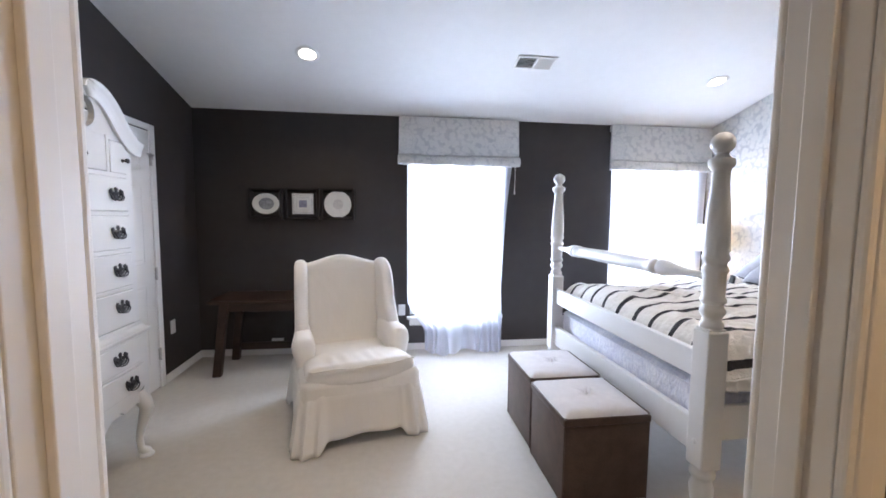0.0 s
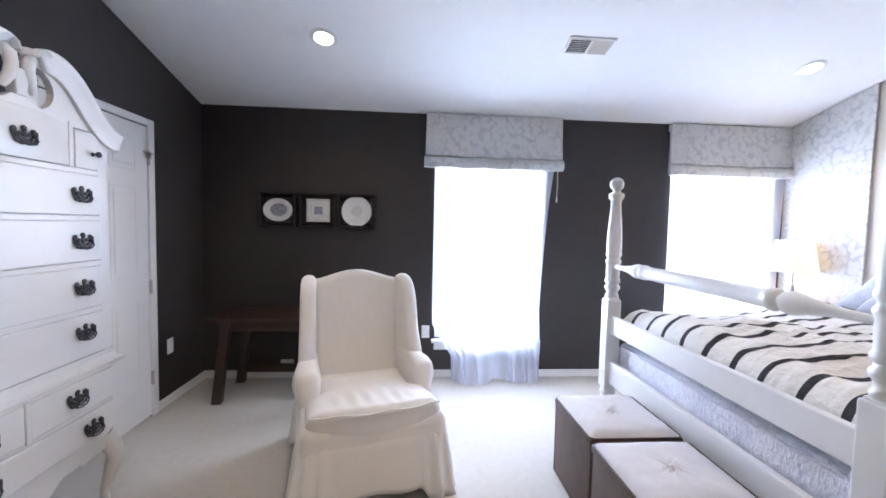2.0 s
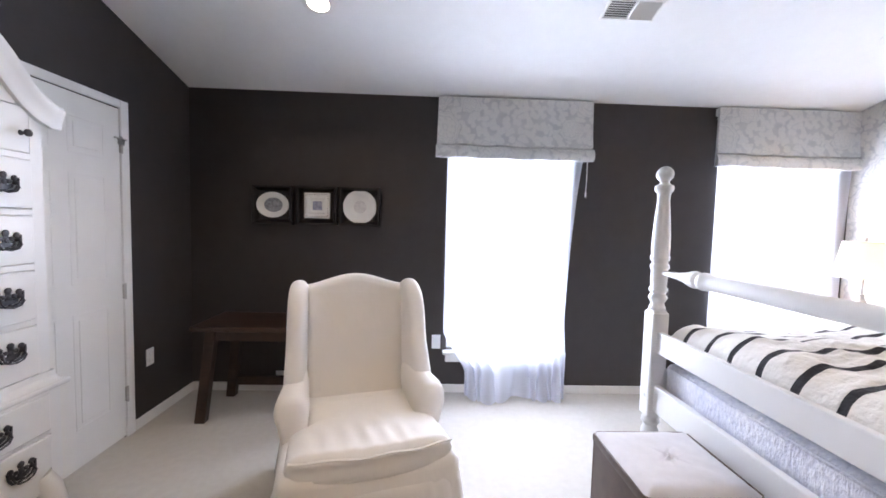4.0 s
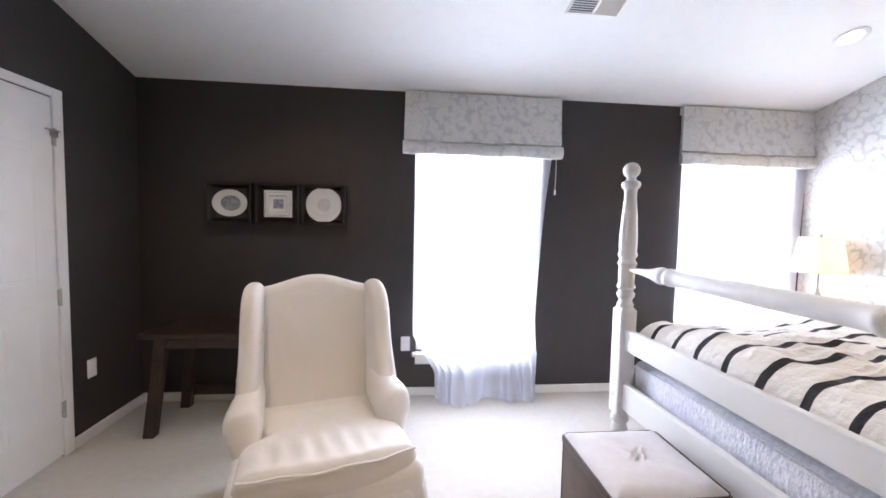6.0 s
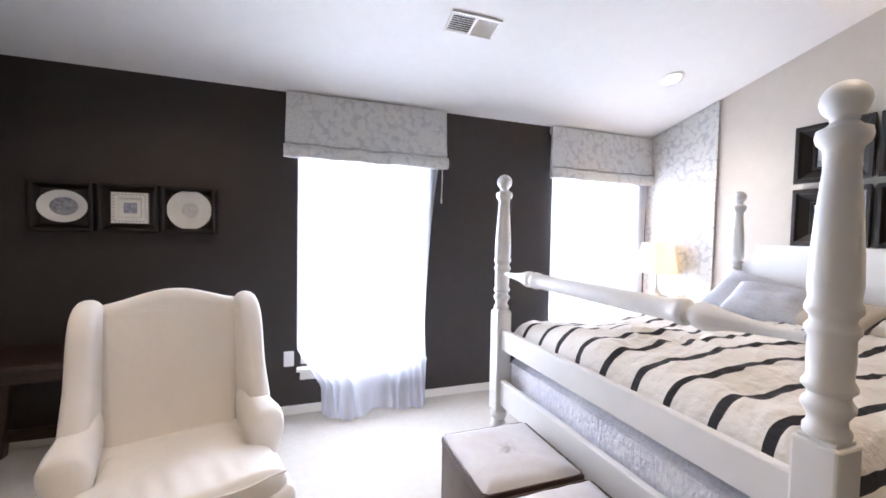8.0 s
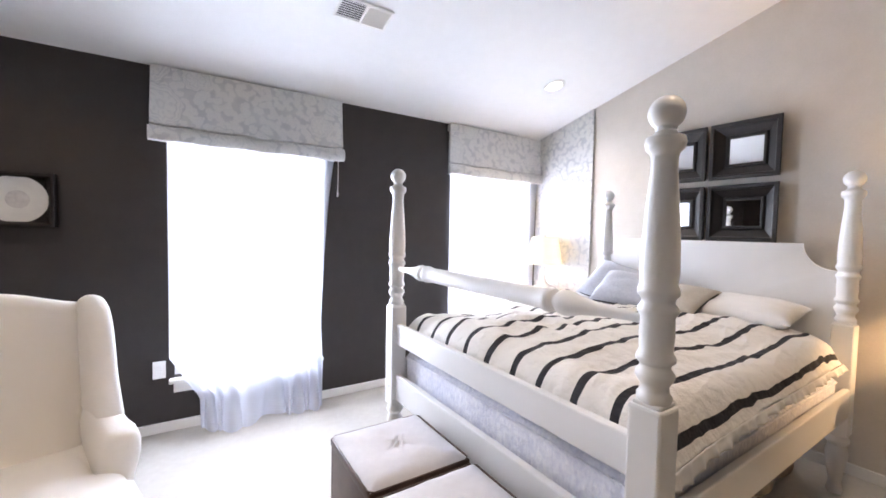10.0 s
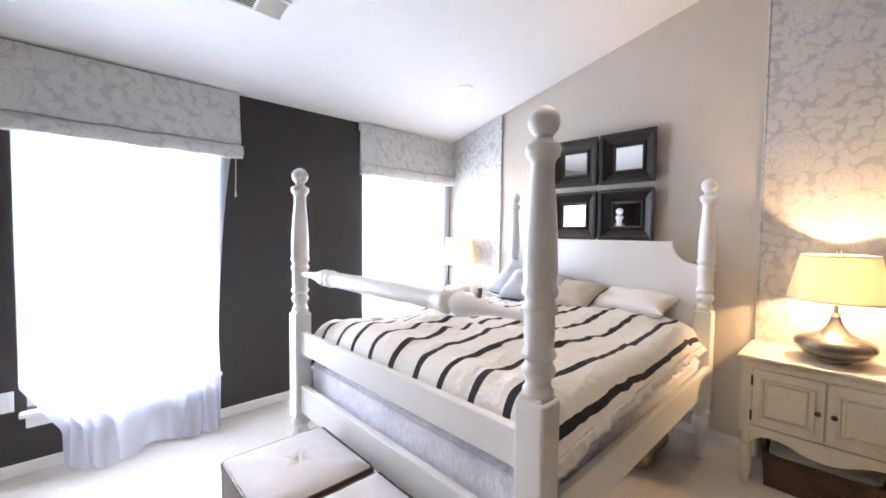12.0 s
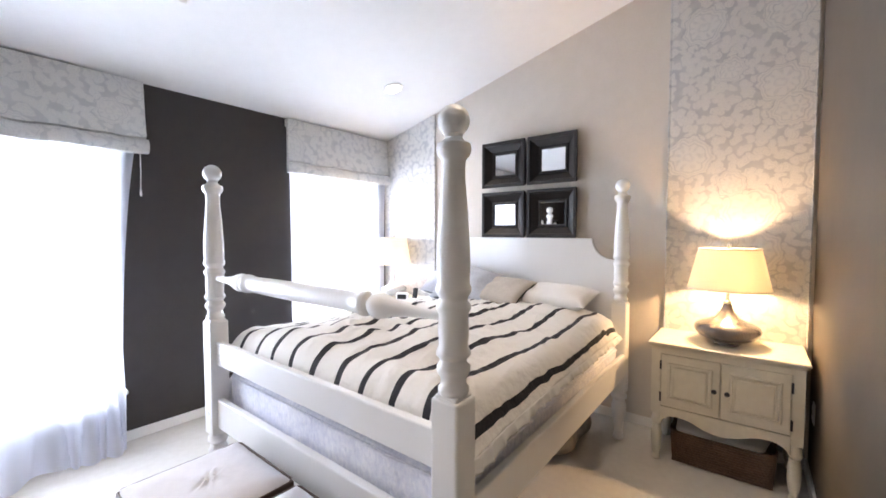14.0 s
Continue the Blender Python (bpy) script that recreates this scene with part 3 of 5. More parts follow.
def sheer(x0t, x1t, x0b, x1b, label, seed):
    """Voile on a thin rod; it hangs clear of the sill and spreads in uneven gathers over the carpet."""
    s = thing("sheer_curtain", pose(0, 0, 0), label, "curtain", "sheer curtains")
    nx, nz = 120, 64
    bm = bmesh.new()
    lay = bm.verts.layers.float.new("bunched")
    grid = []
    for j in range(nz + 1):
        v = j / nz
        z = 2.30 - (2.30 - 0.006) * v
        low = max(0, (v - 0.70) / 0.30)
        row = []
        for i in range(nx + 1):
            u = i / nx
            xa, xb = x0t + (x0b - x0t) * min(1, max(0, (v - 0.78) / 0.12)), x1b + (x1t - x1b) * math.exp(-2.6 * v)
            ph = u * 33 + 3.0 * math.sin(u * 6.3 + seed) + 1.2 * noise.noise(Vector((u * 3, v * 3, seed)))
            fold = (0.004 + 0.046 * low) * math.sin(ph) + 0.012 * v * noise.noise(Vector((u * 6, v * 2, seed)))
            belly = math.exp(-((u - 0.30) / 0.17) ** 2)
            out = (0.06 + 0.07 * min(1, u / 0.12) + 0.06 * belly) * low ** 1.2
            lift = 0.055 * low ** 3 * max(0, math.sin(u * 11 - 4.2)) * (1 - belly)
            yy = YN - 0.015 + min(0.02, fold - 0.01) - out
            if z < WZ0 + 0.03:
                yy = min(yy, YN - 0.097 - 0.8 * (fold + 0.046 * low) - 0.05 * belly * low)
            elif z < WZ0 + 0.3:
                yy = min(yy, YN - 0.015 - 0.085 * (WZ0 + 0.3 - z) / 0.27)
            vert = bm.verts.new((xa + (xb - xa) * u + 0.012 * low * math.cos(ph), yy, z + lift))
            vert[lay] = min(1, 0.35 * (1 - low) + (0.15 + 0.85 * math.cos(ph) ** 2) * low + 0.5 * max(0, 1 - min(u, 1 - u) / 0.03))
            row.append(vert)
        grid.append(row)
    for a, b in zip(grid, grid[1:]):
        for i in range(nx):
            bm.faces.new((a[i], a[i + 1], b[i + 1], b[i]))
    part("voile", bm, M_SHEER, s, "", True)
    part("rod", tube([(x0t - 0.02, YN - 0.017, 2.31), (x1t - 0.03, YN - 0.017, 2.31)], 0.006), M_TRIM, s)
    return s


sheer(0.262, 1.42, 0.43, 1.235, "thin white sheer curtain that reaches the carpet", 0.3)
sheer(2.475, 3.635, 2.52, 3.585, "thin white sheer curtain behind the bed", 1.7)

structure("backdrop", box(-14, 20, 16, 16.1, -2, 14), M_SKYGLOW, "bright hazy daylight outside", "backdrop")
structure("ground", box(-400, 400, YN + 0.4, 400, -3.2, -3.0), M_FOLIAGE, "lawn below the windows", "ground")

# ---- ceiling fixtures ----
SL = math.degrees(math.atan(RISE))


def ceiling_pose(x, y):
    return pose(x, y, ceil_z(y) - 0.001, -SL)


# the two fixtures with y below 2 are invented to house the fill spots
for cx, cy in CANS_AND_FILL:
    c = thing("recessed_light", ceiling_pose(cx, cy), "white recessed ceiling light, switched on; the pair near the door is added fill", "ceiling light", "recessed lights")
    part("trim_ring", lathe([(0.055, 0.0), (0.088, 0.0), (0.090, -0.004), (0.084, -0.008), (0.060, -0.006), (0.055, 0.0)], 32, cap=False), M_TRIM, c, "", True)
    part("lit_lens", lathe([(0.001, -0.012), (0.036, -0.011), (0.054, -0.009), (0.062, -0.006)], 28, cap=False), M_BULB, c, "", True)
v = thing("ceiling_vent", ceiling_pose(1.245, 3.178), "white steel ceiling vent with two louvred halves", "vent")
part("frame", boxes((-0.16, 0.16, -0.083, -0.066, -0.010, 0, 0.003), (-0.16, 0.16, 0.066, 0.083, -0.010, 0, 0.003), (-0.16, -0.143, -0.066, 0.066, -0.010, 0, 0.003), (0.143, 0.16, -0.066, 0.066, -0.010, 0, 0.003), (-0.008, 0.008, -0.066, 0.066, -0.010, 0, 0.003)), M_TRIM, v)
# dark sheet in place of the duct: its grey paints the shade between slats
part("backing", box(-0.143, 0.143, -0.066, 0.066, -0.002, 0), M_GAP_SHADE, v)
for side in (-1, 1):
    for i in range(8):
        y = -0.058 + i * 0.0165
        part("slat", box(-0.066, 0.066, -0.0075, 0.0075, -0.0012, 0.0012, m=Matrix.Translation((side * 0.0755, y, -0.006)) @ pose(0, 0, 0, -side * 32)), M_TRIM if side > 0 else M_PLASTIC, v)


# ---- wall plates ----
def wall_plate(m, label, rocker=False):
    o = thing("wall_outlet" if not rocker else "light_switch", m, label, "outlet" if not rocker else "switch")
    part("cover", box(-0.036, 0.036, -0.006, 0, -0.058, 0.058, bevel=0.003), M_PLASTIC, o)
    for z in (-0.022, 0.022):
        part("socket", box(-0.015, 0.015, -0.009, -0.006, z - 0.015, z + 0.015, bevel=0.004), M_PLASTIC, o)
    return o


wall_plate(pose(0.207, YN, 0.425), "white outlet cover on the charcoal wall")
wall_plate(pose(XW, 3.62, 0.44, 0, 0, 90), "white outlet cover beside the closet door")
wall_plate(pose(-1.037, YN, 0.13) @ pose(0, 0, 0, 0, 90), "white outlet cover low on the wall under the table")
wall_plate(pose(3.44, YS, 0.42, 0, 0, 180), "white outlet cover beside the nightstand")


# ---- fabric wall panels ----
def wall_panel(y0, y1, label):
    bm = bmesh.new()
    t = 0.022
    vs = []
    for x in (XE - t, XE - 0.001):
        for y, z in ((y0, 0.075), (y1, 0.075), (y1, ceil_z(y1) - 0.004), (y0, ceil_z(y0) - 0.004)):
            vs.append(bm.verts.new((x, y, z)))
    bm.faces.new(vs[:4]), bm.faces.new(vs[4:])
    for i in range(4):
        j = (i + 1) % 4
        bm.faces.new((vs[i], vs[j], vs[4 + j], vs[4 + i]))
    bmesh.ops.bevel(bm, geom=bm.edges[:], offset=0.005, segments=2, affect="EDGES")
    w = thing("fabric_panel", Matrix.Identity(4), label, "wall panel", "fabric panels")
    part("stretched_fabric", bm, M_DAMASK, w)
    for y in (y0 + 0.003, y1 + 0.003 if y1 < YN - 0.01 else y1 - 0.006):
        part("edge_welt", tube([(XE - t + 0.004, y, 0.076), (XE - t + 0.004, y, ceil_z(y) - 0.008)], 0.006, 8), M_DAMASK, w, "fabric-covered welt", True)
    return w


wall_panel(0.580, 1.312, "tall grey floral damask wall panel behind a lamp")
wall_panel(3.382, YN - 0.004, "tall grey floral damask wall panel in the window corner")


# ---- framed plates and mirrors ----
def ring_frame(w, h, rows):
    """Rectangular frame from section rows (inset, depth); front towards -y."""
    bm = bmesh.new()
    rings = []
    for i, d in rows:
        rings.append([bm.verts.new((sx * (w / 2 - i), -d, sz * (h / 2 - i))) for sx, sz in ((-1, -1), (1, -1), (1, 1), (-1, 1))])
    for a, b in zip(rings, rings[1:]):
        for k in range(4):
            bm.faces.new((a[k], a[(k + 1) % 4], b[(k + 1) % 4], b[k]))
    return bm


def plate_box(x, z, label):
    f = thing("plate_frame", pose(x, YN - 0.001, z), label, "picture frame", "framed plates")
    part("frame", ring_frame(0.315, 0.305, [(0, 0), (0, 0.062), (0.004, 0.066), (0.014, 0.066), (0.018, 0.062), (0.040, 0.022), (0.046, 0.020)]), M_ESPRESSO, f)
    part("backing", box(-0.14, 0.14, -0.020, -0.002, -0.135, 0.135), M_ESPRESSO, f)
    return f


def flat_round(rx, rz, rows, depth0):
    bm = lathe(rows, 40, Matrix.Translation((0, -depth0, 0)) @ pose(0, 0, 0, 90) @ Matrix.Diagonal((rx, rz, 1, 1)), cap=False)
    return bm


ROUND = [(0.001, 0.006), (0.55, 0.006), (0.66, 0.012), (0.92, 0.022), (1.0, 0.024), (0.98, 0.018), (0.6, 0.0), (0.001, 0.0)]
f = plate_box(-1.104, 1.512, "oval blue and white plate in a dark shadow-box frame")
pl = part("plate", flat_round(0.126, 0.100, ROUND, 0.021), M_PORC, f, "oval white plate with a dark printed centre", True)
part("print", flat_round(0.082, 0.058, [(0.001, 0.007), (1.0, 0.007), (1.0, 0.0062)], 0.021), M_GREYPRINT, pl)
f = plate_box(-0.760, 1.514, "square white plate in a dark shadow-box frame")
bm = ring_frame(0.2, 0.2, [(0, 0.022), (0, 0.042), (0.006, 0.046), (0.034, 0.042), (0.045, 0.030), (0.0998, 0.029)])
pl = part("plate", bm, M_PORC, f, "square white plate with a pierced rim")
part("print", box(-0.037, 0.037, -0.0312, -0.0295, -0.035, 0.035, bevel=0.0005), M_BLUEPRINT, pl)
# solid dark squares on the rim, coloured as the shade inside its piercings
holes = bmesh.new()
for i in range(9):
    o = -0.076 + i * 0.019
    for a in ((o, -0.086), (o, 0.086), (-0.086, o), (0.086, o)):
        add_box(holes, a[0] - 0.003, a[0] + 0.003, -0.0472, -0.044, a[1] - 0.003, a[1] + 0.003)
part("rim_hole_shade", holes, M_GAP_SHADE, pl)
f = plate_box(-0.425, 1.513, "round white plate in a dark shadow-box frame")
pl = part("plate", flat_round(0.132, 0.132, ROUND, 0.021), M_PORC, f, "round white plate with a faint printed centre", True)
part("print", flat_round(0.05, 0.05, [(0.001, 0.007), (1.0, 0.007), (1.0, 0.0062)], 0.021), M_PALEPRINT, pl)

MFRONT = 0.085
for y, z in ((2.571, 1.989), (2.130, 1.989), (2.571, 1.553), (2.130, 1.553)):
    f = thing("framed_mirror", pose(XE - 0.001, y, z, 0, 0, -90), "small square mirror in a deep espresso wood frame", "mirror", "mirrors over the bed")
    part("frame", ring_frame(0.42, 0.396, [(0.024, 0), (0.004, MFRONT - 0.020), (0, MFRONT - 0.006), (0.004, MFRONT), (0.024, MFRONT), (0.030, MFRONT - 0.004), (0.034, MFRONT - 0.014), (0.086, 0.034), (0.089, 0.044), (0.095, 0.047), (0.106, 0.046), (0.112, 0.030)]), M_ESPRESSO, f)
    part("mirror_glass", box(-0.102, 0.102, -0.033, -0.027, -0.090, 0.090), M_MIRROR, f, "bevelled mirror glass")
    part("backing", box(-0.18, 0.18, -0.026, -0.002, -0.17, 0.17), M_ESPRESSO, f)

# ---- bed ----
FX, HX, NY, FY = 1.44, 3.36, 1.505, 3.09      # post centres
bed = thing("four_poster_bed", pose(0, 0, 0), "white painted four-poster bed with turned posts", "bed")
S = 0.047
POST_TOP = [(0.046, 0.938), (0.050, 0.946), (0.050, 0.958), (0.043, 0.966), (0.040, 0.982), (0.046, 0.992), (0.055, 1.006), (0.055, 1.018), (0.045, 1.030), (0.044, 1.040), (0.056, 1.052), (0.056, 1.062),
            (0.047, 1.076), (0.050, 1.12), (0.048, 1.168), (0.057, 1.182), (0.057, 1.193), (0.047, 1.206), (0.047, 1.216), (0.058, 1.230), (0.058, 1.243), (0.052, 1.256), (0.055, 1.29), (0.053, 1.36), (0.046, 1.46),
            (0.037, 1.55), (0.033, 1.59), (0.036, 1.602), (0.046, 1.612), (0.050, 1.628), (0.047, 1.643), (0.032, 1.650), (0.024, 1.660), (0.026, 1.666)]
POST_TOP = [(r * (0.88 if z < 1.57 else 1.0), z) for r, z in POST_TOP]
POST_TOP += [(max(0.002, 0.045 * math.cos(radians(a))), 1.707 + 0.045 * math.sin(radians(a))) for a in range(-55, 91, 12)]
FOOT = [(0.030, 0.0), (0.036, 0.012), (0.030, 0.03), (0.026, 0.05), (0.033, 0.10), (0.046, 0.165), (0.048, 0.19), (0.040, 0.212), (0.036, 0.222), (0.050, 0.236), (0.050, 0.25), (0.042, 0.262), (0.044, 0.272)]
FOOT = [(r, z * 1.21) for r, z in FOOT]
for x, y in ((FX, FY), (FX, NY), (HX, FY - 0.09), (HX, NY + 0.03)):
    p = part("post", join(box(x - S, x + S, y - S, y + S, 0.325, 0.93, bevel=0.008), box(x - S + 0.008, x + S - 0.008, y - S + 0.008, y + S - 0.008, 0.925, 0.94, bevel=0.006)), M_WHITE, bed)
    part("turned_shaft", lathe(POST_TOP, 32, Matrix.Translation((x, y, 0))), M_WHITE, p, "turned white shaft with a ball finial", True)
    part("turned_foot", lathe(FOOT, 24, Matrix.Translation((x, y, 0))), M_WHITE, p, "", True)
    part("bolt_cover", lathe([(0.012, 0), (0.012, 0.003), (0.004, 0.006)], 14, Matrix.Translation((x - S, y, 0.44)) @ pose(0, 0, 0, 0, -90)), M_WHITE, p)
part("upper_foot_rail", box(FX - 0.018, FX + 0.018, NY + S - 0.005, FY - S + 0.005, 0.70, 0.822, bevel=0.006), M_WHITE, bed)
part("lower_foot_rail", box(FX - 0.018, FX + 0.018, NY + S - 0.005, FY - S + 0.005, 0.362, 0.515, bevel=0.006), M_WHITE, bed)
for y in (NY, FY):
    part("side_rail", box(FX + S - 0.005, HX - S + 0.005, y - 0.016, y + 0.016, 0.44, 0.592, bevel=0.006), M_WHITE, bed)
L = FY - NY - 2 * 0.045
half = [(0.014, 0), (0.015, 0.05), (0.020, 0.13), (0.030, 0.20), (0.040, 0.235), (0.044, 0.258), (0.040, 0.280), (0.024, 0.290), (0.023, 0.304), (0.040, 0.312), (0.044, 0.322), (0.043, 0.340), (0.038, 0.350), (0.037, 0.40)]
bar = half + [(0.040, L / 2)] + [(r, L - z) for r, z in reversed(half)]
part("blanket_bar", lathe(bar, 24, Matrix.Translation((FX, NY + 0.045, 1.155)) @ pose(0, 0, 0, -90)), M_WHITE, bed, "turned white blanket bar at the foot", True)
cy = (NY + FY) / 2
hw = FY - cy - 0.06
head = [(-hw, 0.55), (hw, 0.55), (hw, 1.21)] + [(hw - 0.02 - 0.145 * math.sin(radians(a)) , 1.357 - 0.145 * math.cos(radians(a))) for a in range(0, 91, 10)]
head += [(-x, z) for x, z in reversed(head[2:])]
part("headboard", slab(head, 0.03, 0.006, 2, Matrix.Translation((HX + 0.01, cy, 0)) @ pose(0, 0, 0, 0, 0, 90)), M_WHITE, bed, "white headboard with scooped corners", True)

bx0, bx1, by0, by1 = FX + 0.05, HX - 0.05, NY + 0.035, FY - 0.035
spring = thing("box_spring", Matrix.Identity(4), "pale lilac knit-covered box spring in the bed frame", "box spring")
part("ticking", box(bx0, bx1, by0, by1, 0.40, 0.645, bevel=0.03, seg=3), M_SPRING, spring, "", True)
for z in (0.425, 0.622):
    k = 0.028
    loop = [(bx0 + k, by0 - 0.002, z), (bx1 - k, by0 - 0.002, z), (bx1 + 0.002, by0 + k, z), (bx1 + 0.002, by1 - k, z), (bx1 - k, by1 + 0.002, z), (bx0 + k, by1 + 0.002, z), (bx0 - 0.002, by1 - k, z), (bx0 - 0.002, by0 + k, z), (bx0 + k, by0 - 0.002, z)]
    part("welt", tube(loop, 0.006, 8), M_SPRING, spring, "", True)
mattress = done("mattress", box(FX + 0.06, HX - 0.05, NY + 0.05, FY - 0.05, 0.645, 0.83, bevel=0.05, seg=4), M_PILLOW_W, True)
tagged(mattress, "thick white mattress under the duvet", "mattress")


def duvet():
    """Cloth over the mattress: flat top, rounded edges, hanging sides and foot."""
    nx, ny = 190, 220
    top, x0, x1, y0, y1 = 0.872, FX + 0.165, HX - 0.19, NY + 0.135, FY - 0.135
    rf = 0.15
    width = y1 - y0
    bm = bmesh.new()
    lay = bm.verts.layers.float.new("across")

    def over(s, k):
        """Distance past an edge of radius k -> outward, downward."""
        q = k * math.pi / 2
        if s <= 0:
            return 0.0, 0.0
        if s < q:
            return k * math.sin(s / k), k * (1 - math.cos(s / k))
        return k + 0.02 * (s - q), k + s - q

    def slope(s):
        """Distance past a long edge -> outward, downward, easing into a steep slant."""
        k, q = 0.13, radians(60)
        if s <= 0:
            return 0.0, 0.0
        a = min(s, k) / k * q
        rest = max(0, s - k)
        return k / q * math.sin(a) + rest * math.cos(q), k / q * (1 - math.cos(a)) + rest * math.sin(q)
    side, foot = 0.205, rf * math.pi / 2
    grid = []
    for j in range(ny + 1):
        w = -side + (width + 2 * side) * j / ny
        row = []
        for i in range(nx + 1):
            u = -foot + (x1 - x0 + foot) * i / nx
            ox, dx = over(-u, rf)
            oa, da = slope(-w)
            ob, db = slope(w - width)
            x = x0 + max(u, 0) - ox * 0.88
            y = y0 + min(max(w, 0), width) - oa + ob
            p = Vector((x, y, 0))
            puff = 0.028 * noise.noise(Vector((x * 2.2, y * 2.6, 1))) + 0.012 * noise.noise(Vector((x * 6, y * 7, 4))) + 0.006 * noise.noise(Vector((x * 17, y * 15, 9))) + 0.012 * max(0, 1 - abs(noise.noise(Vector((x * 2.2 + 0.6 * y, y * 7, 3)))) * 5) * (0.4 + 0.6 * noise.noise(Vector((x, y, 12))))
            crown = 0.045 * (1 - min(1, abs(2 * (y - cy) / width)) ** 2)
            rumple = math.exp(-((x - 2.1) / 0.45) ** 2 - ((y - 2.45) / 0.40) ** 2)
            puff += 0.007 * max(0, 1 - 6 * abs(noise.noise(Vector((x * 4 + 2 * y, y * 15 - 3 * x, 21))))) * (0.5 + noise.noise(Vector((x * 2, y * 2, 31))))
            puff += rumple * (0.016 * noise.noise(Vector((x * 12 + 3 * y, y * 8, 5))) + 0.010 * math.sin(x * 26 + 5 * noise.noise(Vector((x * 3, y * 4, 6)))))
            z = top + puff + max(-0.02, crown) - max(dx, da, db) - 0.25 * min(dx, max(da, db))
            hang = min(1, max(da, db) / 0.10)
            z -= hang * (0.045 * math.exp(-max(0, x - x0 + 0.05) / 0.30) + 0.010 * noise.noise(p * 5))
            y += hang * 0.008 * noise.noise(p * 9)
            v = bm.verts.new((x, y, z))
            v[lay] = w + 0.948 + rumple * 0.030 * noise.noise(Vector((x * 9, y * 3, 8))) + 0.010 * noise.noise(Vector((x * 3.0, y * 3, 7))) + 0.008 * noise.noise(Vector((x * 11, y * 8, 2)))
            row.append(v)
        grid.append(row)
    for a, b in zip(grid, grid[1:]):
        for i in range(nx):
            bm.faces.new((a[i], b[i], b[i + 1], a[i + 1]))
    return bm


bedding = thing("duvet", Matrix.Identity(4), "rumpled white duvet with dark lengthwise stripes", "bedding")
cover = part("cover", duvet(), M_DUVET, bedding, "", True)
sol = cover.modifiers.new("thickness", "SOLIDIFY")
sol.thickness, sol.offset = 0.012, -1


def ruffle(y, side):
    """Gathered white frill sewn to the hanging edge; it dips towards the foot."""
    bm = bmesh.new()
    rows = []
    n = 360
    for j in range(8):
        v = j / 7
        row = []
        for i in range(n + 1):
            x = FX + 0.075 + (HX - 0.19 - FX - 0.075) * i / n
            ph = x * 82 + 5 * noise.noise(Vector((x * 5, 0, side))) + 2 * noise.noise(Vector((x * 21, 0, 3)))
            wave = 0.006 * math.sin(ph) + 0.012 * noise.noise(Vector((x * 9, v, 4)))
            dip = 0.045 * math.exp(-max(0, x - FX - 0.115) / 0.30)
            length = 0.032 + 0.020 * noise.noise(Vector((x * 7, 1, side))) + 0.02 * dip / 0.045
            row.append(bm.verts.new((x + 0.010 * v * math.cos(ph), y + side * (0.006 + 0.010 * v + wave * v ** 0.7), 0.752 - dip - length * v)))
        rows.append(row)
    for a, b in zip(rows, rows[1:]):
        for i in range(n):
            bm.faces.new((a[i], a[i + 1], b[i + 1], b[i]))
    f = part("ruffled_hem", bm, M_PILLOW_W, bedding, "gathered white frill", True)
    s = f.modifiers.new("thickness", "SOLIDIFY")
    s.thickness = 0.003


ruffle(NY - 0.006, -1)
ruffle(FY + 0.006, 1)


def pillow(m, sx, sy, sz, material, label, category="pillow"):
    bm = bmesh.new()
    lay = bm.verts.layers.float.new("across")
    n = 26
    faces = {}
    for s in (-1, 1):
        for j in range(n + 1):
            for i in range(n + 1):
                u, w = -1 + 2 * i / n, -1 + 2 * j / n
                edge = (1 - abs(u) ** 2.6) * (1 - abs(w) ** 2.6)
                if s > 0 and edge < 1e-6:
                    faces[s, i, j] = faces[-1, i, j]
                    continue
                pinch = 1 - 0.10 * (1 - w * w) * abs(u) ** 4
                pinch2 = 1 - 0.10 * (1 - u * u) * abs(w) ** 4
                z = s * sz / 2 * max(0, edge) ** 0.42 * (1 + 0.14 * noise.noise(Vector((u * 2.6, w * 2.6, sx + s))))
                v = bm.verts.new((u * sx / 2 * pinch, w * sy / 2 * pinch2, z))
                v[lay] = w * sy / 2 + 1.0
                faces[s, i, j] = v
    for s in (-1, 1):
        for j in range(n):
            for i in range(n):
                q = [faces[s, i, j], faces[s, i + 1, j], faces[s, i + 1, j + 1], faces[s, i, j + 1]]
                if len(set(q)) == 4:
                    bm.faces.new(q)
    ob = done("pillow", bm, material, True)
    ob.matrix_basis = m
    return tagged(ob, label, category)


# pillow axes: x along the bed's width, y up the pillow, z its thickness
def piped(ob, sx, sy, material):
    """Dark cord sewn round the pillow's edge."""
    pts = []
    for i in range(97):
        a = 2 * math.pi * i / 96
        u, w = math.copysign(abs(math.cos(a)) ** 0.25, math.cos(a)), math.copysign(abs(math.sin(a)) ** 0.25, math.sin(a))
        pts.append((u * sx / 2 * (1 - 0.10 * (1 - w * w) * abs(u) ** 4), w * sy / 2 * (1 - 0.10 * (1 - u * u) * abs(w) ** 4), 0))
    part("piping", tube(pts, 0.006, 6), material, ob, "dark piping", True)


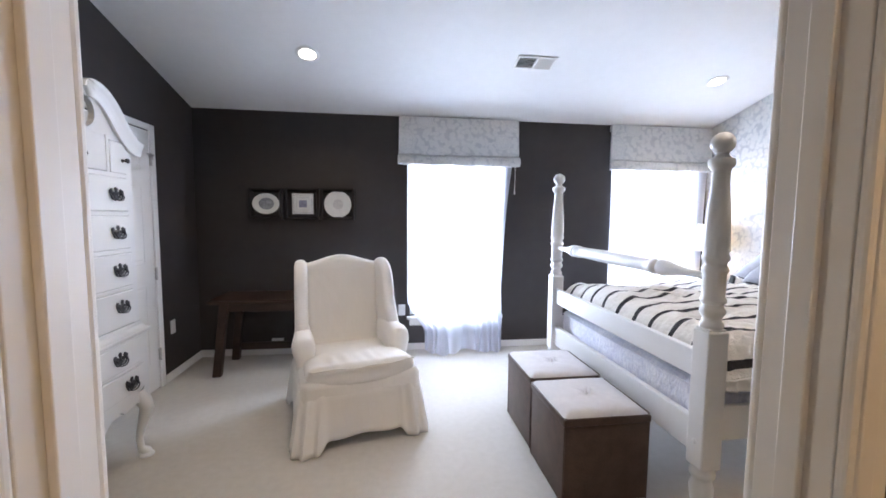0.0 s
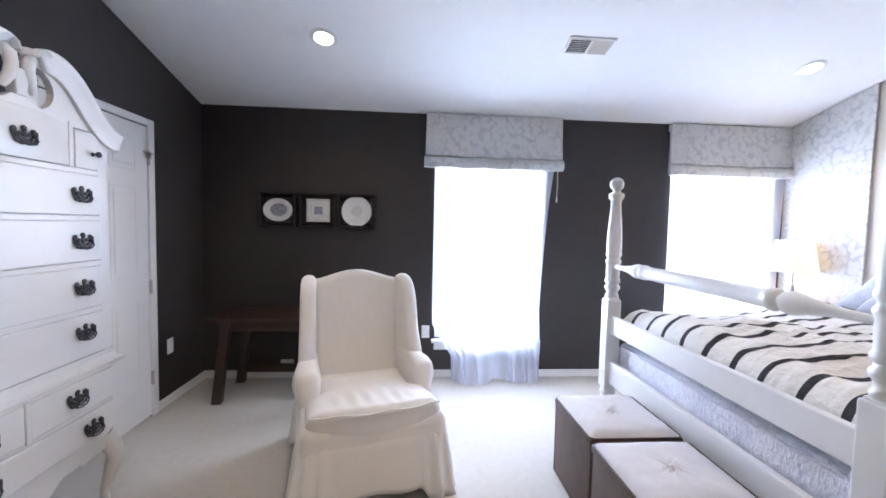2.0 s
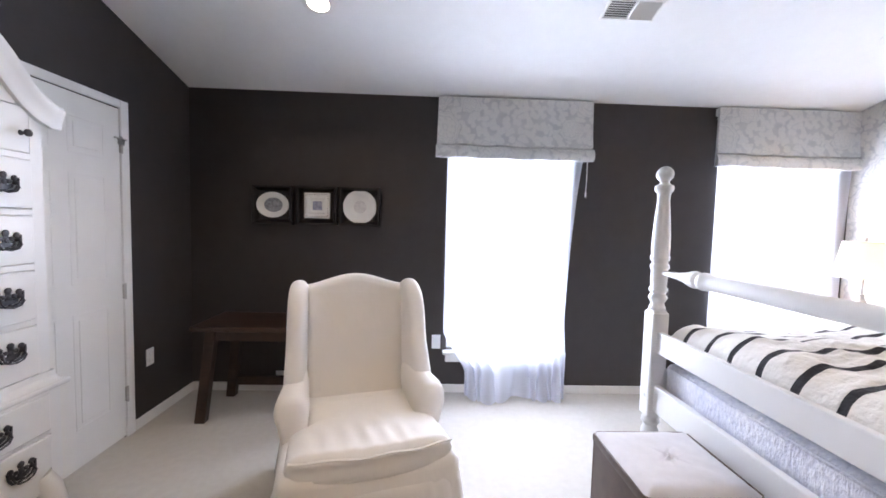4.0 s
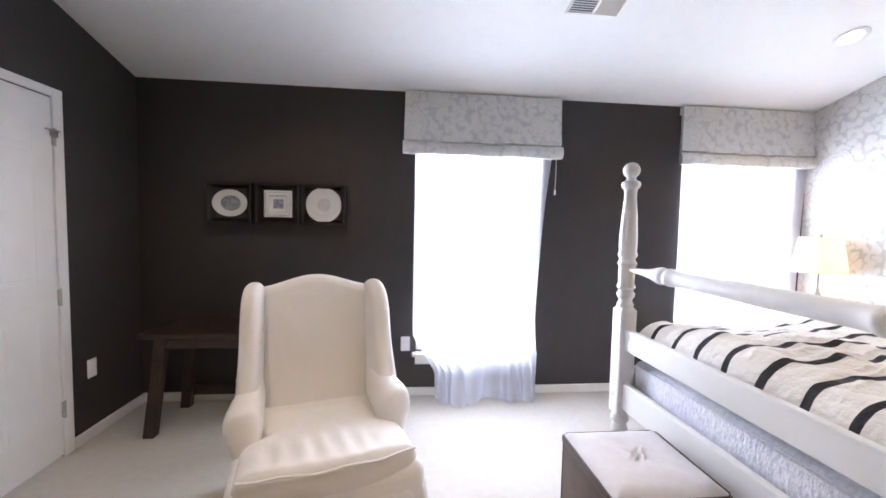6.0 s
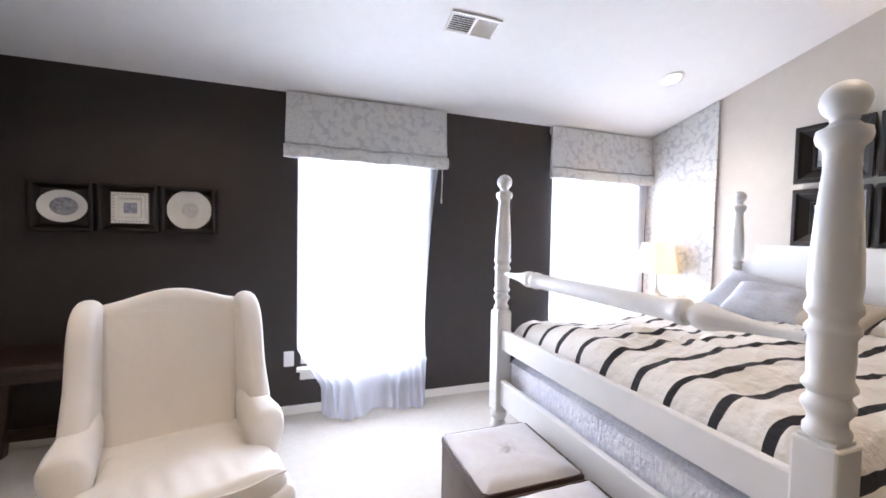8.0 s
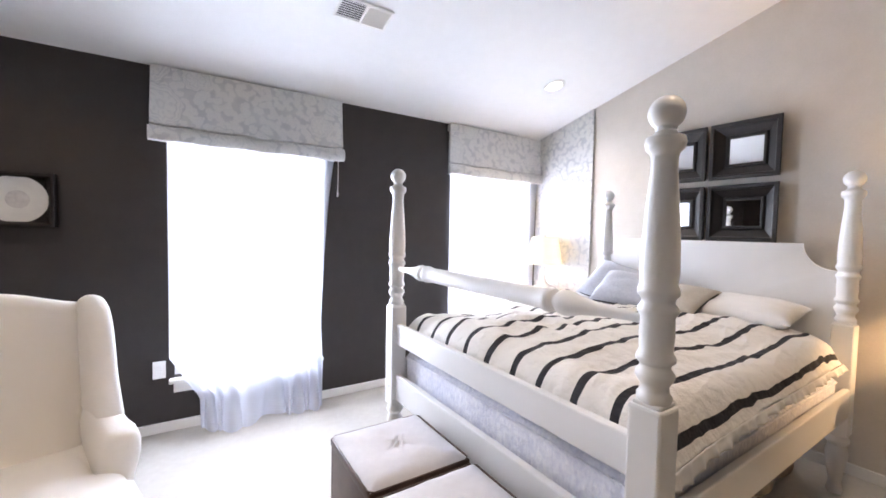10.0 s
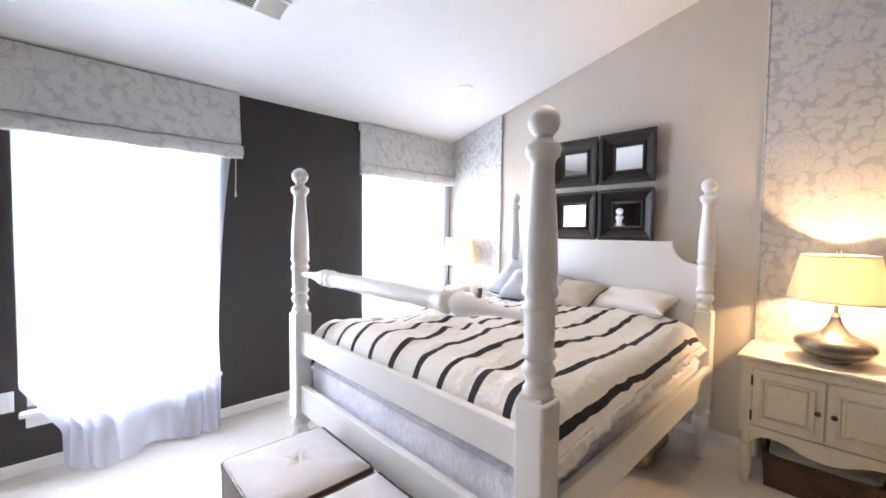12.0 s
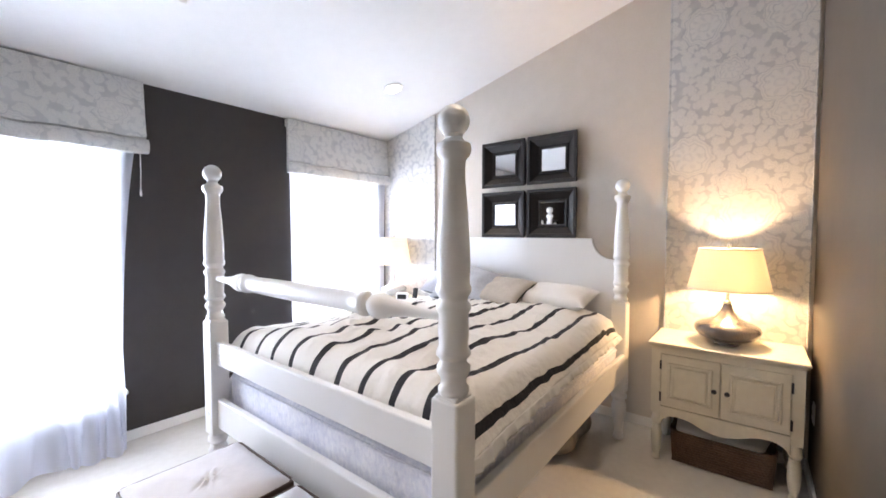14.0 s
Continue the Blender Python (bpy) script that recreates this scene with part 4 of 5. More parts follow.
piped(pillow(pose(3.17, 2.74, 0.99, 40, 12, -86), 0.54, 0.40, 0.17, M_BLUEGREY, "blue-grey pillow leaning on the headboard"), 0.54, 0.40, M_BLACK)
piped(pillow(pose(3.03, 2.555, 0.985, 32, 4, -80), 0.50, 0.36, 0.17, M_BLUEGREY, "blue-grey cushion with dark piping among the pillows"), 0.50, 0.36, M_BLACK)
piped(pillow(pose(3.05, 2.285, 0.970, 24, 0, -95), 0.44, 0.34, 0.13, M_PILLOW_T, "taupe linen cushion with dark piping"), 0.44, 0.34, M_BLACK)
pillow(pose(3.18, 1.925, 0.955, 10, 0, -90), 0.52, 0.34, 0.14, M_PILLOW_W, "white pillow lying flat against the headboard")
pillow(pose(3.19, 2.80, 0.945, 8, 0, -90), 0.46, 0.36, 0.15, M_PILLOW_W, "white pillow lying flat by the far post")
bag = done("storage_bag", soft(0.62, 0.44, 0.20, 4, 2.2, 24, 0.16, Matrix.Translation((3.05, 1.90, 0.098))), M_BAG, True)
tagged(bag, "soft grey storage bag lying under the bed", "bag")


# ---- ottomans ----
def ottoman(x0, x1, y0, y1, label):
    w, d = x1 - x0, y1 - y0
    o = thing("storage_ottoman", pose((x0 + x1) / 2, (y0 + y1) / 2, 0), label, "ottoman", "ottomans at the bed's foot")
    part("body", box(-w / 2 + 0.006, w / 2 - 0.006, -d / 2 + 0.006, d / 2 - 0.006, 0.004, 0.405, bevel=0.008, seg=3), M_LEATHER, o, "brown faux leather box", True)
    part("lid_band", box(-w / 2, w / 2, -d / 2, d / 2, 0.400, 0.437, bevel=0.008, seg=3), M_LEATHER, o, "dark piped edge of the lid", True)
    for sx in (-1, 1):
        for sy in (-1, 1):
            part("corner_seam", tube([(sx * (w / 2 - 0.008), sy * (d / 2 - 0.008), 0.006), (sx * (w / 2 - 0.008), sy * (d / 2 - 0.008), 0.40)], 0.004, 6), M_LEATHER, o)
    bm = bmesh.new()
    n = 60
    g = []
    for j in range(n + 1):
        row = []
        for i in range(n + 1):
            u, v = -1 + 2 * i / n, -1 + 2 * j / n
            e = max(abs(u), abs(v))
            z = 0.436 + 0.030 * (1 - e ** 9) - 0.004 * math.exp(-((u * 5) ** 2 + (v * 5) ** 2)) + 0.004 * noise.noise(Vector((u * 3, v * 3, x0 + y0)))
            for du, tilt, deep in ((-0.05, 1.1, 0.010), (0.06, 0.5, 0.008), (0.16, 1.6, 0.006), (0.02, -0.8, 0.005)):
                z += deep * math.sin(min(1, max(-1, (u - du - tilt * v) * 13)) * math.pi) * max(0, 1 - abs(v + 0.1 * du) * 2.6 - abs(u) * 1.2)
            row.append(bm.verts.new((u * (w / 2 - 0.007), v * (d / 2 - 0.007), z)))
        g.append(row)
    for a, b in zip(g, g[1:]):
        for i in range(n):
            bm.faces.new((a[i], a[i + 1], b[i + 1], b[i]))
    k, e = 0.02, 0.002
    loop = [(sx * (w / 2 - e - (k if i == 0 else 0)), sy * (d / 2 - e - (k if i == 1 else 0)), 0.438) for sx, sy, order in ((1, 1, (1, 0)), (-1, 1, (0, 1)), (-1, -1, (1, 0)), (1, -1, (0, 1))) for i in order]
    part("lid_piping", tube(loop + loop[:1], 0.0045, 8), M_LEATHER, o, "dark cord round the lid", True)
    part("padded_top", bm, M_OTTTOP, o, "pale padded lid, creased in the middle", True)
    return o


ottoman(0.915, 1.365, 2.215, 2.675, "brown faux leather storage cube with a pale lid, by the window")
ottoman(0.905, 1.360, 1.735, 2.185, "brown faux leather storage cube with a pale lid, by the door")


# ---- wing chair ----
def wing_chair(m):
    c = thing("wing_chair", m, "wing-back armchair in a loose white cotton slipcover", "armchair")
    # back: camel top, tapering to the seat, leaning
    prof = [(-0.27, 0.30), (0.27, 0.30), (0.285, 0.7), (0.295, 1.0), (0.285, 1.035)]
    prof += [(0.26 - 0.52 * i / 14, 1.045 + 0.062 * math.cos(math.pi * (0.26 - 0.52 * i / 14) / 0.56) ** 1.6) for i in range(15)]
    prof += [(-0.285, 1.035), (-0.295, 1.0), (-0.285, 0.7)]
    part("backrest", slab(prof, 0.15, 0.05, 4, Matrix.Translation((0, 0.22, 0)) @ pose(0, 0, 0, -8) @ Matrix.Translation((0, 0.03, 0))), M_SLIP, c, "", True)
    for s in (-1, 1):
        w = [(0.34, 0.55), (0.37, 1.00)] + bez((0.37, 1.03), (0.33, 1.085), (0.22, 1.085), (0.15, 1.02), 8) + bez((0.15, 1.02), (0.07, 0.93), (0.085, 0.80), (0.03, 0.72), 7)[1:] + [(-0.03, 0.62), (-0.03, 0.55)]
        wing = slab(w, 0.09, 0.040, 5, Matrix.Translation((s * 0.326, 0.02, 0)) @ pose(0, 0, 0, 0, 0, 90) @ pose(0, 0, 0, 0, 0, s * 4))
        part("wing", wing, M_SLIP, c, "", True)
        bm = bmesh.new()
        rings = []
        for y, xc, hw, z0, z1 in ((0.27, 0.300, 0.050, 0.30, 0.615), (0.19, 0.303, 0.056, 0.30, 0.622), (0.11, 0.306, 0.061, 0.30, 0.622), (0.04, 0.310, 0.066, 0.30, 0.620), (-0.03, 0.314, 0.071, 0.30, 0.617), (-0.09, 0.318, 0.075, 0.30, 0.613),
                                  (-0.135, 0.320, 0.075, 0.31, 0.606), (-0.160, 0.320, 0.069, 0.32, 0.598), (-0.176, 0.320, 0.056, 0.34, 0.584), (-0.184, 0.320, 0.034, 0.38, 0.555), (-0.186, 0.320, 0.012, 0.44, 0.50)):
            ring = []
            for i in range(28):
                a = 2 * math.pi * i / 28
                cx, cz = math.copysign(abs(math.cos(a)) ** 0.6, math.cos(a)), math.copysign(abs(math.sin(a)) ** 0.6, math.sin(a))
                roll = 0.68 + 0.32 * min(1, max(0, (cz + 0.35) / 0.8))
                q = Vector((s * (xc + 0.010 * cz) + hw * cx * roll, y, (z0 + z1) / 2 + (z1 - z0) / 2 * cz))
                q += Vector((1, 0, 1)) * 0.006 * noise.noise(q * 9)
                ring.append(bm.verts.new(q))
            rings.append(ring)
        for a, b in zip(rings, rings[1:]):
            for i in range(28):
                bm.faces.new((a[i], a[(i + 1) % 28], b[(i + 1) % 28], b[i]))
        bm.faces.new(rings[0]), bm.faces.new(rings[-1])
        part("arm", bm, M_SLIP, c, "", True)
    # T-shaped seat cushion: narrow between the arms, full width in front
    bm = bmesh.new()
    rows = []
    nn, kk = 60, 64
    for j in range(nn + 1):
        v = j / nn
        y = -0.455 + 0.62 * v
        half_w = 0.340 - 0.073 * min(1, max(0, (v - 0.42) / 0.10)) - 0.030 * max(0, 1 - v / 0.06) ** 2
        row = []
        thick = 0.072 * (min(1, v / 0.05 + 0.25) ** 0.5) * (min(1, (1 - v) / 0.05 + 0.3) ** 0.5)
        for i in range(kk * 2):
            top = i <= kk
            cx = -1 + 2 * i / kk if top else 3 - 2 * i / kk
            cz = (1 - abs(cx) ** 9) ** 0.45 * (1 if top else -1)
            across = cx * half_w
            fall = max(0, 1 - abs(v - 0.16) * 4.2) * max(0, 1 - abs(cx) ** 6)
            crease = (0.0055 * math.sin(across * 78 + 9 * y + 5 * noise.noise(Vector((across * 5, y * 4, 1)))) * (0.6 + noise.noise(Vector((across * 7, 0, 6)))) + 0.006 * noise.noise(Vector((across * 9, y * 7, 3)))) * fall if top else 0
            bow = 0.035 * (1 - cx * cx) * max(0, 1 - v * 3)
            row.append(bm.verts.new((across, y - bow, 0.440 - 0.075 * v + thick * cz + crease + (0.022 * (1 - cx * cx) * min(1, 4 * v) * min(1, 4 * (1 - v)) if top else 0))))
        rows.append(row)
    for a, b in zip(rows, rows[1:]):
        for i in range(kk * 2):
            bm.faces.new((a[i], a[(i + 1) % (kk * 2)], b[(i + 1) % (kk * 2)], b[i]))
    bm.faces.new(rows[0]), bm.faces.new(rows[-1])
    part("seat_cushion", bm, M_SLIP, c, "", True)
    pts = [(u * 0.322, -0.466 - 0.034 * (1 - u * u), 0.494 + 0.004 * math.sin(u * 9)) for u in [-1 + i / 20 for i in range(41)]]
    part("cushion_piping", tube(pts, 0.005, 6), M_SLIP, c, "", True)
    part("seat_deck", box(-0.368, 0.368, -0.478, 0.32, 0.22, 0.430, bevel=0.05, seg=5), M_SLIP, c, "", True)
    # skirt: flared, with deep corner pleats
    n = 240
    outline = []
    hx, hy = 0.380, 0.405
    for i in range(n):
        a = 2 * math.pi * i / n
        k = 9
        x = hx * math.copysign(abs(math.cos(a)) ** (2 / k), math.cos(a))
        y = -0.075 + hy * math.copysign(abs(math.sin(a)) ** (2 / k), math.sin(a))
        outline.append((x, y, a))
    # even spacing along the outline
    pts = [Vector((x, y, 0)) for x, y, a in outline]
    lens = [0]
    for a, b in zip(pts, pts[1:] + pts[:1]):
        lens.append(lens[-1] + (b - a).length)
    even = []
    k = 0
    for i in range(n):
        t = lens[-1] * i / n
        while lens[k + 1] < t:
            k += 1
        f = (t - lens[k]) / max(1e-9, lens[k + 1] - lens[k])
        even.append(pts[k].lerp(pts[(k + 1) % n], f))
    bm = bmesh.new()
    rings = []
    for j in range(13):
        v = j / 12
        ring = []
        for i, p in enumerate(even):
            c0 = Vector((0, -0.075, 0))
            out = (p - c0).normalized()
            corner = max(0, (abs(p.x) / hx + abs(p.y + 0.075) / hy - 1.55) / 0.45)
            pleat = min(1, max(0, (abs(p.x) / hx + abs(p.y + 0.075) / hy - 1.56) / 0.10))
            pleat = pleat * pleat * (3 - 2 * pleat)
            flare = v * (0.010 + 0.022 * pleat + 0.062 * corner) - 0.03 * max(0, 1 - v / 0.12) + pleat * 0.014 * math.sin(i * 2 * math.pi / n * 44) * v ** 0.6 + 0.022 * v * noise.noise(Vector((p.x * 4, p.y * 4, 2)))
            q = p + out * flare
            hem = 0.005 + 0.078 * (1 - pleat) * (0.85 + 0.5 * noise.noise(Vector((p.x * 4, p.y * 4, 5))))
            ring.append(bm.verts.new((q.x, q.y, 0.375 + (hem - 0.375) * v)))
        rings.append(ring)
    for a, b in zip(rings, rings[1:]):
        for i in range(n):
            bm.faces.new((a[i], a[(i + 1) % n], b[(i + 1) % n], b[i]))
    sk = part("skirt", bm, M_SLIP, c, "flared slipcover skirt with pleated corners", True)
    so = sk.modifiers.new("thickness", "SOLIDIFY")
    so.thickness = 0.004
    for x in (-0.30, 0.30):
        for y in (-0.33, 0.24):
            part("leg", lathe([(0.016, 0), (0.022, 0.1), (0.026, 0.26)], 12, Matrix.Translation((x, y, 0))), M_WOOD, c)
    return c


wing_chair(pose(-0.198, 2.865, 0, 0, 0, 16))


# ---- dark console table ----
table = thing("console_table", pose(0, 0, 0), "dark brown wooden trestle table against the wall", "table")
TX0, TX1, TY0, TY1, TZ = -1.46, -0.36, 3.56, 4.03, 0.665
part("tabletop", box(TX0, TX1, TY0, TY1, TZ - 0.032, TZ, bevel=0.006), M_WOOD, table)
for x in (TX0 + 0.13, TX1 - 0.13):
    for y, s in ((TY0 + 0.045, -1), (TY1 - 0.045, 1)):
        out = -0.07 if x < -1 else 0.07
        bm = bmesh.new()
        add_box(bm, -0.034, 0.034, -0.030, 0.030, 0.0, TZ - 0.032, 0.005)
        for v in bm.verts:
            k = 1 - v.co.z / (TZ - 0.032)
            v.co.x += out * k
            v.co.y += s * 0.022 * k
        bmesh.ops.translate(bm, vec=(x, y, 0), verts=bm.verts)
        part("leg", bm, M_WOOD, table)
part("apron", box(TX0 + 0.10, TX1 - 0.10, TY0 + 0.03, TY0 + 0.055, TZ - 0.10, TZ - 0.032, bevel=0.003), M_WOOD, table)
part("apron", box(TX0 + 0.10, TX1 - 0.10, TY1 - 0.055, TY1 - 0.03, TZ - 0.10, TZ - 0.032, bevel=0.003), M_WOOD, table)
part("stretcher", box(TX0 + 0.12, TX1 - 0.12, TY1 - 0.06, TY1 - 0.03, 0.10, 0.17, bevel=0.004), M_WOOD, table)


# ---- tall chest ----
def bail_pull(m, parent):
    """Pierced iron back plate with a hanging bail; local x across, y out of the front, z up."""
    discs = [lathe([(0.0005, 0.0), (r, 0.0), (r, 0.003), (r * 0.55, 0.006), (0.0005, 0.0065)], 12, Matrix.Translation((x, 0.001, z)) @ pose(0, 0, 0, -90)) for x, z, r in ((0, 0.030, 0.012), (-0.037, 0.022, 0.011), (0.037, 0.022, 0.011), (-0.018, 0.010, 0.008), (0.018, 0.010, 0.008), (0, 0.006, 0.009))]
    swags = [tube([(s * 0.048, 0.004, 0.024), (s * 0.046, 0.006, 0.0), (s * 0.034, 0.006, -0.020), (s * 0.012, 0.006, -0.026), (0, 0.006, -0.022)], 0.0045, 6) for s in (-1, 1)]
    bm = slab([(-0.030, -0.012), (-0.012, -0.020), (0.012, -0.020), (0.030, -0.012), (0.034, 0.004), (0.012, -0.004), (0.008, 0.022), (-0.008, 0.022), (-0.012, -0.004), (-0.034, 0.004)], 0.003, 0, 1, Matrix.Translation((0, 0.0025, 0)))
    bail = tube([(-0.036, 0.012, 0.006), (-0.038, 0.018, -0.010), (-0.026, 0.020, -0.024), (0, 0.021, -0.029), (0.026, 0.020, -0.024), (0.038, 0.018, -0.010), (0.036, 0.012, 0.006)], 0.0032, 8)
    studs = [lathe([(0.008, 0), (0.007, 0.010), (0.003, 0.014)], 10, Matrix.Translation((s * 0.036, 0.002, 0.006)) @ pose(0, 0, 0, -90)) for s in (-1, 1)]
    b = join(bm, bail, *studs, *discs, *swags)
    bmesh.ops.transform(b, matrix=m, verts=b.verts)
    return part("pull", b, M_IRON, parent, "dark iron bail pull with a pierced plate", False)


def tall_chest():
    """Local: x to the viewer's side along the wall (+x = world -y ... +y), front faces +x in the world."""
    c = thing("tall_chest", pose(-1.345, 2.075, 0, 0, 0, -90), "tall white painted chest with a broken scroll pediment", "chest of drawers")
    # local x = world -y, local y = world +x (front at y = 0, back at -0.40)
    B = -0.398
    W, LW = 0.395, 0.395
    up = part("upper_case", boxes((-W, -W + 0.045, B, 0.0, 0.78, 1.80), (W - 0.045, W, B, 0.0, 0.78, 1.80), (-W + 0.045, W - 0.045, B, -0.03, 0.78, 1.80)), M_WHITE, c)
    low = part("lower_case", boxes((-LW, -LW + 0.045, B, 0.035, 0.36, 0.73), (LW - 0.045, LW, B, 0.035, 0.36, 0.73), (-LW + 0.045, LW - 0.045, B, 0.005, 0.40, 0.73)), M_WHITE, c)
    # waist moulding
    part("waist_moulding", join(box(-0.436, 0.436, B, 0.047, 0.728, 0.748, bevel=0.008, seg=3), slab([(B, 0.747), (0.036, 0.747), (0.020, 0.755), (0.008, 0.768), (0.004, 0.787), (B, 0.787)], 2 * W + 0.03, 0, 1, pose(0, 0, 0, 0, 0, 90))), M_WHITE, c)
    # rails between the drawers
    for z in (1.602, 1.400, 1.198, 0.992):
        part("rail", box(-W + 0.045, W - 0.045, -0.03, 0.003, z - 0.0115, z + 0.0115, bevel=0.003), M_WHITE, up)

    def drawer(x0, x1, z0, z1, y, parent, pulls):
        d = part("drawer", box(x0, x1, y - 0.022, y + 0.009, z0, z1, bevel=0.006, seg=3), M_WHITE, c)
        for px, pz in pulls:
            bail_pull(Matrix.Translation((px, y + 0.010, pz)), d)
        return d
    zs = [(1.412, 1.590), (1.210, 1.388), (1.004, 1.186), (0.791, 0.980)]
    for (z0, z1), hz in zip(zs, (1.496, 1.296, 1.095, 0.899)):
        drawer(-W + 0.048, W - 0.048, z0, z1, 0, up, [(-0.242, hz), (0.242, hz)])
    for s in (-1, 1):
        a, b = sorted((s * 0.225, s * 0.345))
        d = part("small_drawer", box(a, b, -0.022, 0.005, 1.614, 1.775, bevel=0.003, seg=2), M_WHITE, c)
        part("knob", lathe([(0.010, 0), (0.005, 0.008), (0.006, 0.016), (0.013, 0.022), (0.013, 0.030), (0.004, 0.035)], 16, Matrix.Translation((s * 0.312, 0.008, 1.682)) @ pose(0, 0, 0, -90)), M_IRON, d, "small dark knob", True)
        part("stile", box(s * 0.21 - 0.011, s * 0.21 + 0.011, -0.03, 0.004, 1.612, 1.80, bevel=0.003), M_WHITE, up)
    top = [(-0.192, 1.616), (0.192, 1.616), (0.192, 1.78)] + arc(0, 1.79, 0.192, 0, 180, 14)[1:]
    d = part("arched_drawer", slab(top[:3] + [(x, 1.78 + (z - 1.79) * 0.12) for x, z in top[3:]], 0.028, 0.005, 2, Matrix.Translation((0, -0.006, 0))), M_WHITE, c, "", True)
    bail_pull(Matrix.Translation((0, 0.009, 1.692)), d)
    # pediment board with a round opening on each side of the centre
    for s in (-1, 1):
        curve = bez((0.435, 1.80), (0.31, 1.83), (0.27, 2.03), (0.10, 2.035), 16)
        inner = bez((0.10, 2.035), (0.05, 2.04), (0.028, 2.00), (0.036, 1.968), 6) + bez((0.046, 1.962), (0.13, 1.985), (0.185, 1.86), (0.09, 1.815), 8) + [(0.055, 1.822), (0.03, 1.84), (0.0, 1.845), (0.0, 1.78), (0.395, 1.78)]
        o = [(s * x, z) for x, z in curve + inner[1:]]
        part("pediment_board", slab(o, 0.028, 0, 1, Matrix.Translation((0, -0.014, 0))), M_WHITE, c)
        bm = bmesh.new()
        sec = [(0.0, -0.078), (0.016, -0.078), (0.022, -0.066), (0.024, -0.050), (0.030, -0.042), (0.032, -0.030), (0.042, -0.020), (0.043, -0.004), (0.036, 0.004), (0.0, 0.006)]
        rows = []
        line = [(0.450, 1.802)] + curve + bez((0.10, 2.035), (0.06, 2.04), (0.038, 2.02), (0.038, 1.99), 6)[1:]
        for i, (x, z) in enumerate(line):
            a, b = line[max(0, i - 1)], line[min(len(line) - 1, i + 1)]
            t = Vector((b[0] - a[0], b[1] - a[1])).normalized()
            nrm = Vector((-t.y, t.x))
            if nrm.y < 0 and i < len(line) - 6:
                nrm = -nrm
            if i >= len(line) - 6:
                nrm = Vector((1, 0)).lerp(Vector((0, 1)), max(0, (len(line) - 3 - i) / 4)).normalized() * 0.45
            rows.append([bm.verts.new((s * (x + nrm.x * h), y, z + nrm.y * h)) for y, h in sec])
        for a, b in zip(rows, rows[1:]):
            for k in range(len(sec)):
                bm.faces.new((a[k], b[k], b[(k + 1) % len(sec)], a[(k + 1) % len(sec)]))
        bm.faces.new(rows[0]), bm.faces.new(rows[-1])
        part("scroll_moulding", bm, M_WHITE, c, "", True)
        part("scroll_drop", tube([(s * 0.052, -0.005, 2.005), (s * 0.036, 0.004, 1.975), (s * 0.030, 0.006, 1.94), (s * 0.036, 0.004, 1.905), (s * 0.050, 0.0, 1.875), (s * 0.056, -0.004, 1.855)], [0.014, 0.022, 0.020, 0.019, 0.016, 0.008], 14), M_WHITE, c, "", True)
        part("crown_return", box(min(s * W, s * (W + 0.028)), max(s * W, s * (W + 0.028)), B, 0.0, 1.775, 1.825, bevel=0.008), M_WHITE, up)
    part("centre_plinth", slab([(-0.020, 1.84), (0.020, 1.84), (0.026, 1.90), (0.012, 1.935), (-0.012, 1.935), (-0.026, 1.90)], 0.04, 0.004, 2, Matrix.Translation((0, -0.008, 0))), M_WHITE, c)
    part("top_board", box(-W, W, B, -0.03, 1.78, 1.80), M_WHITE, up)
    # lower drawers
    for x0, x1, px in ((-0.348, 0.050, -0.15), (0.070, 0.348, 0.215)):
        drawer(x0, x1, 0.572, 0.715, 0.033, low, [(px, 0.640)])
    drawer(-0.348, 0.348, 0.425, 0.555, 0.035, low, [(-0.225, 0.480), (0.215, 0.480)])
    part("stile", box(0.051, 0.069, 0.0, 0.046, 0.565, 0.722, bevel=0.003), M_WHITE, low)
    for z in (0.5635, 0.7215):
        part("rail", box(-LW + 0.045, LW - 0.045, 0.0, 0.037, z - 0.0075, z + 0.0065, bevel=0.002), M_WHITE, low)
    # scalloped apron
    ap = [(-0.385, 0.42), (-0.385, 0.33)] + bez((-0.385, 0.33), (-0.31, 0.345), (-0.25, 0.345), (-0.185, 0.330), 6)[1:] + bez((-0.185, 0.330), (-0.15, 0.375), (-0.09, 0.360), (0, 0.275), 8)[1:]
    ap = ap + [(-x, z) for x, z in reversed(ap[:-1])]
    part("apron", slab(ap, 0.022, 0.003, 2, Matrix.Translation((0, 0.020, 0))), M_WHITE, low)
    for s in (-1, 1):
        part("side_apron", box(min(s * LW, s * (LW - 0.02)), max(s * LW, s * (LW - 0.02)), B + 0.04, 0.0, 0.33, 0.37, bevel=0.003), M_WHITE, low)
        for y, f in ((0.008, 1), (B + 0.035, -1)):
            x = s * (LW - 0.066)
            line = [(x, y, 0.40), (x + s * 0.020, y + f * 0.020, 0.335), (x + s * 0.030, y + f * 0.030, 0.285), (x + s * 0.012, y + f * 0.014, 0.20), (x - s * 0.002, y, 0.12), (x + s * 0.002, y + f * 0.004, 0.06), (x + s * 0.020, y + f * 0.022, 0.030), (x + s * 0.030, y + f * 0.034, 0.016)]
            leg = tube(line, [0.036, 0.040, 0.036, 0.025, 0.018, 0.018, 0.026, 0.018], 14)
            foot = lathe([(0.020, 0), (0.036, 0.004), (0.038, 0.014), (0.028, 0.026), (0.01, 0.032)], 16, Matrix.Translation((x + s * 0.020, y + f * 0.022, 0)))
            part("leg", join(leg, foot), M_WHITE, low, "cabriole leg with a pad foot", True)
    return c


tall_chest()


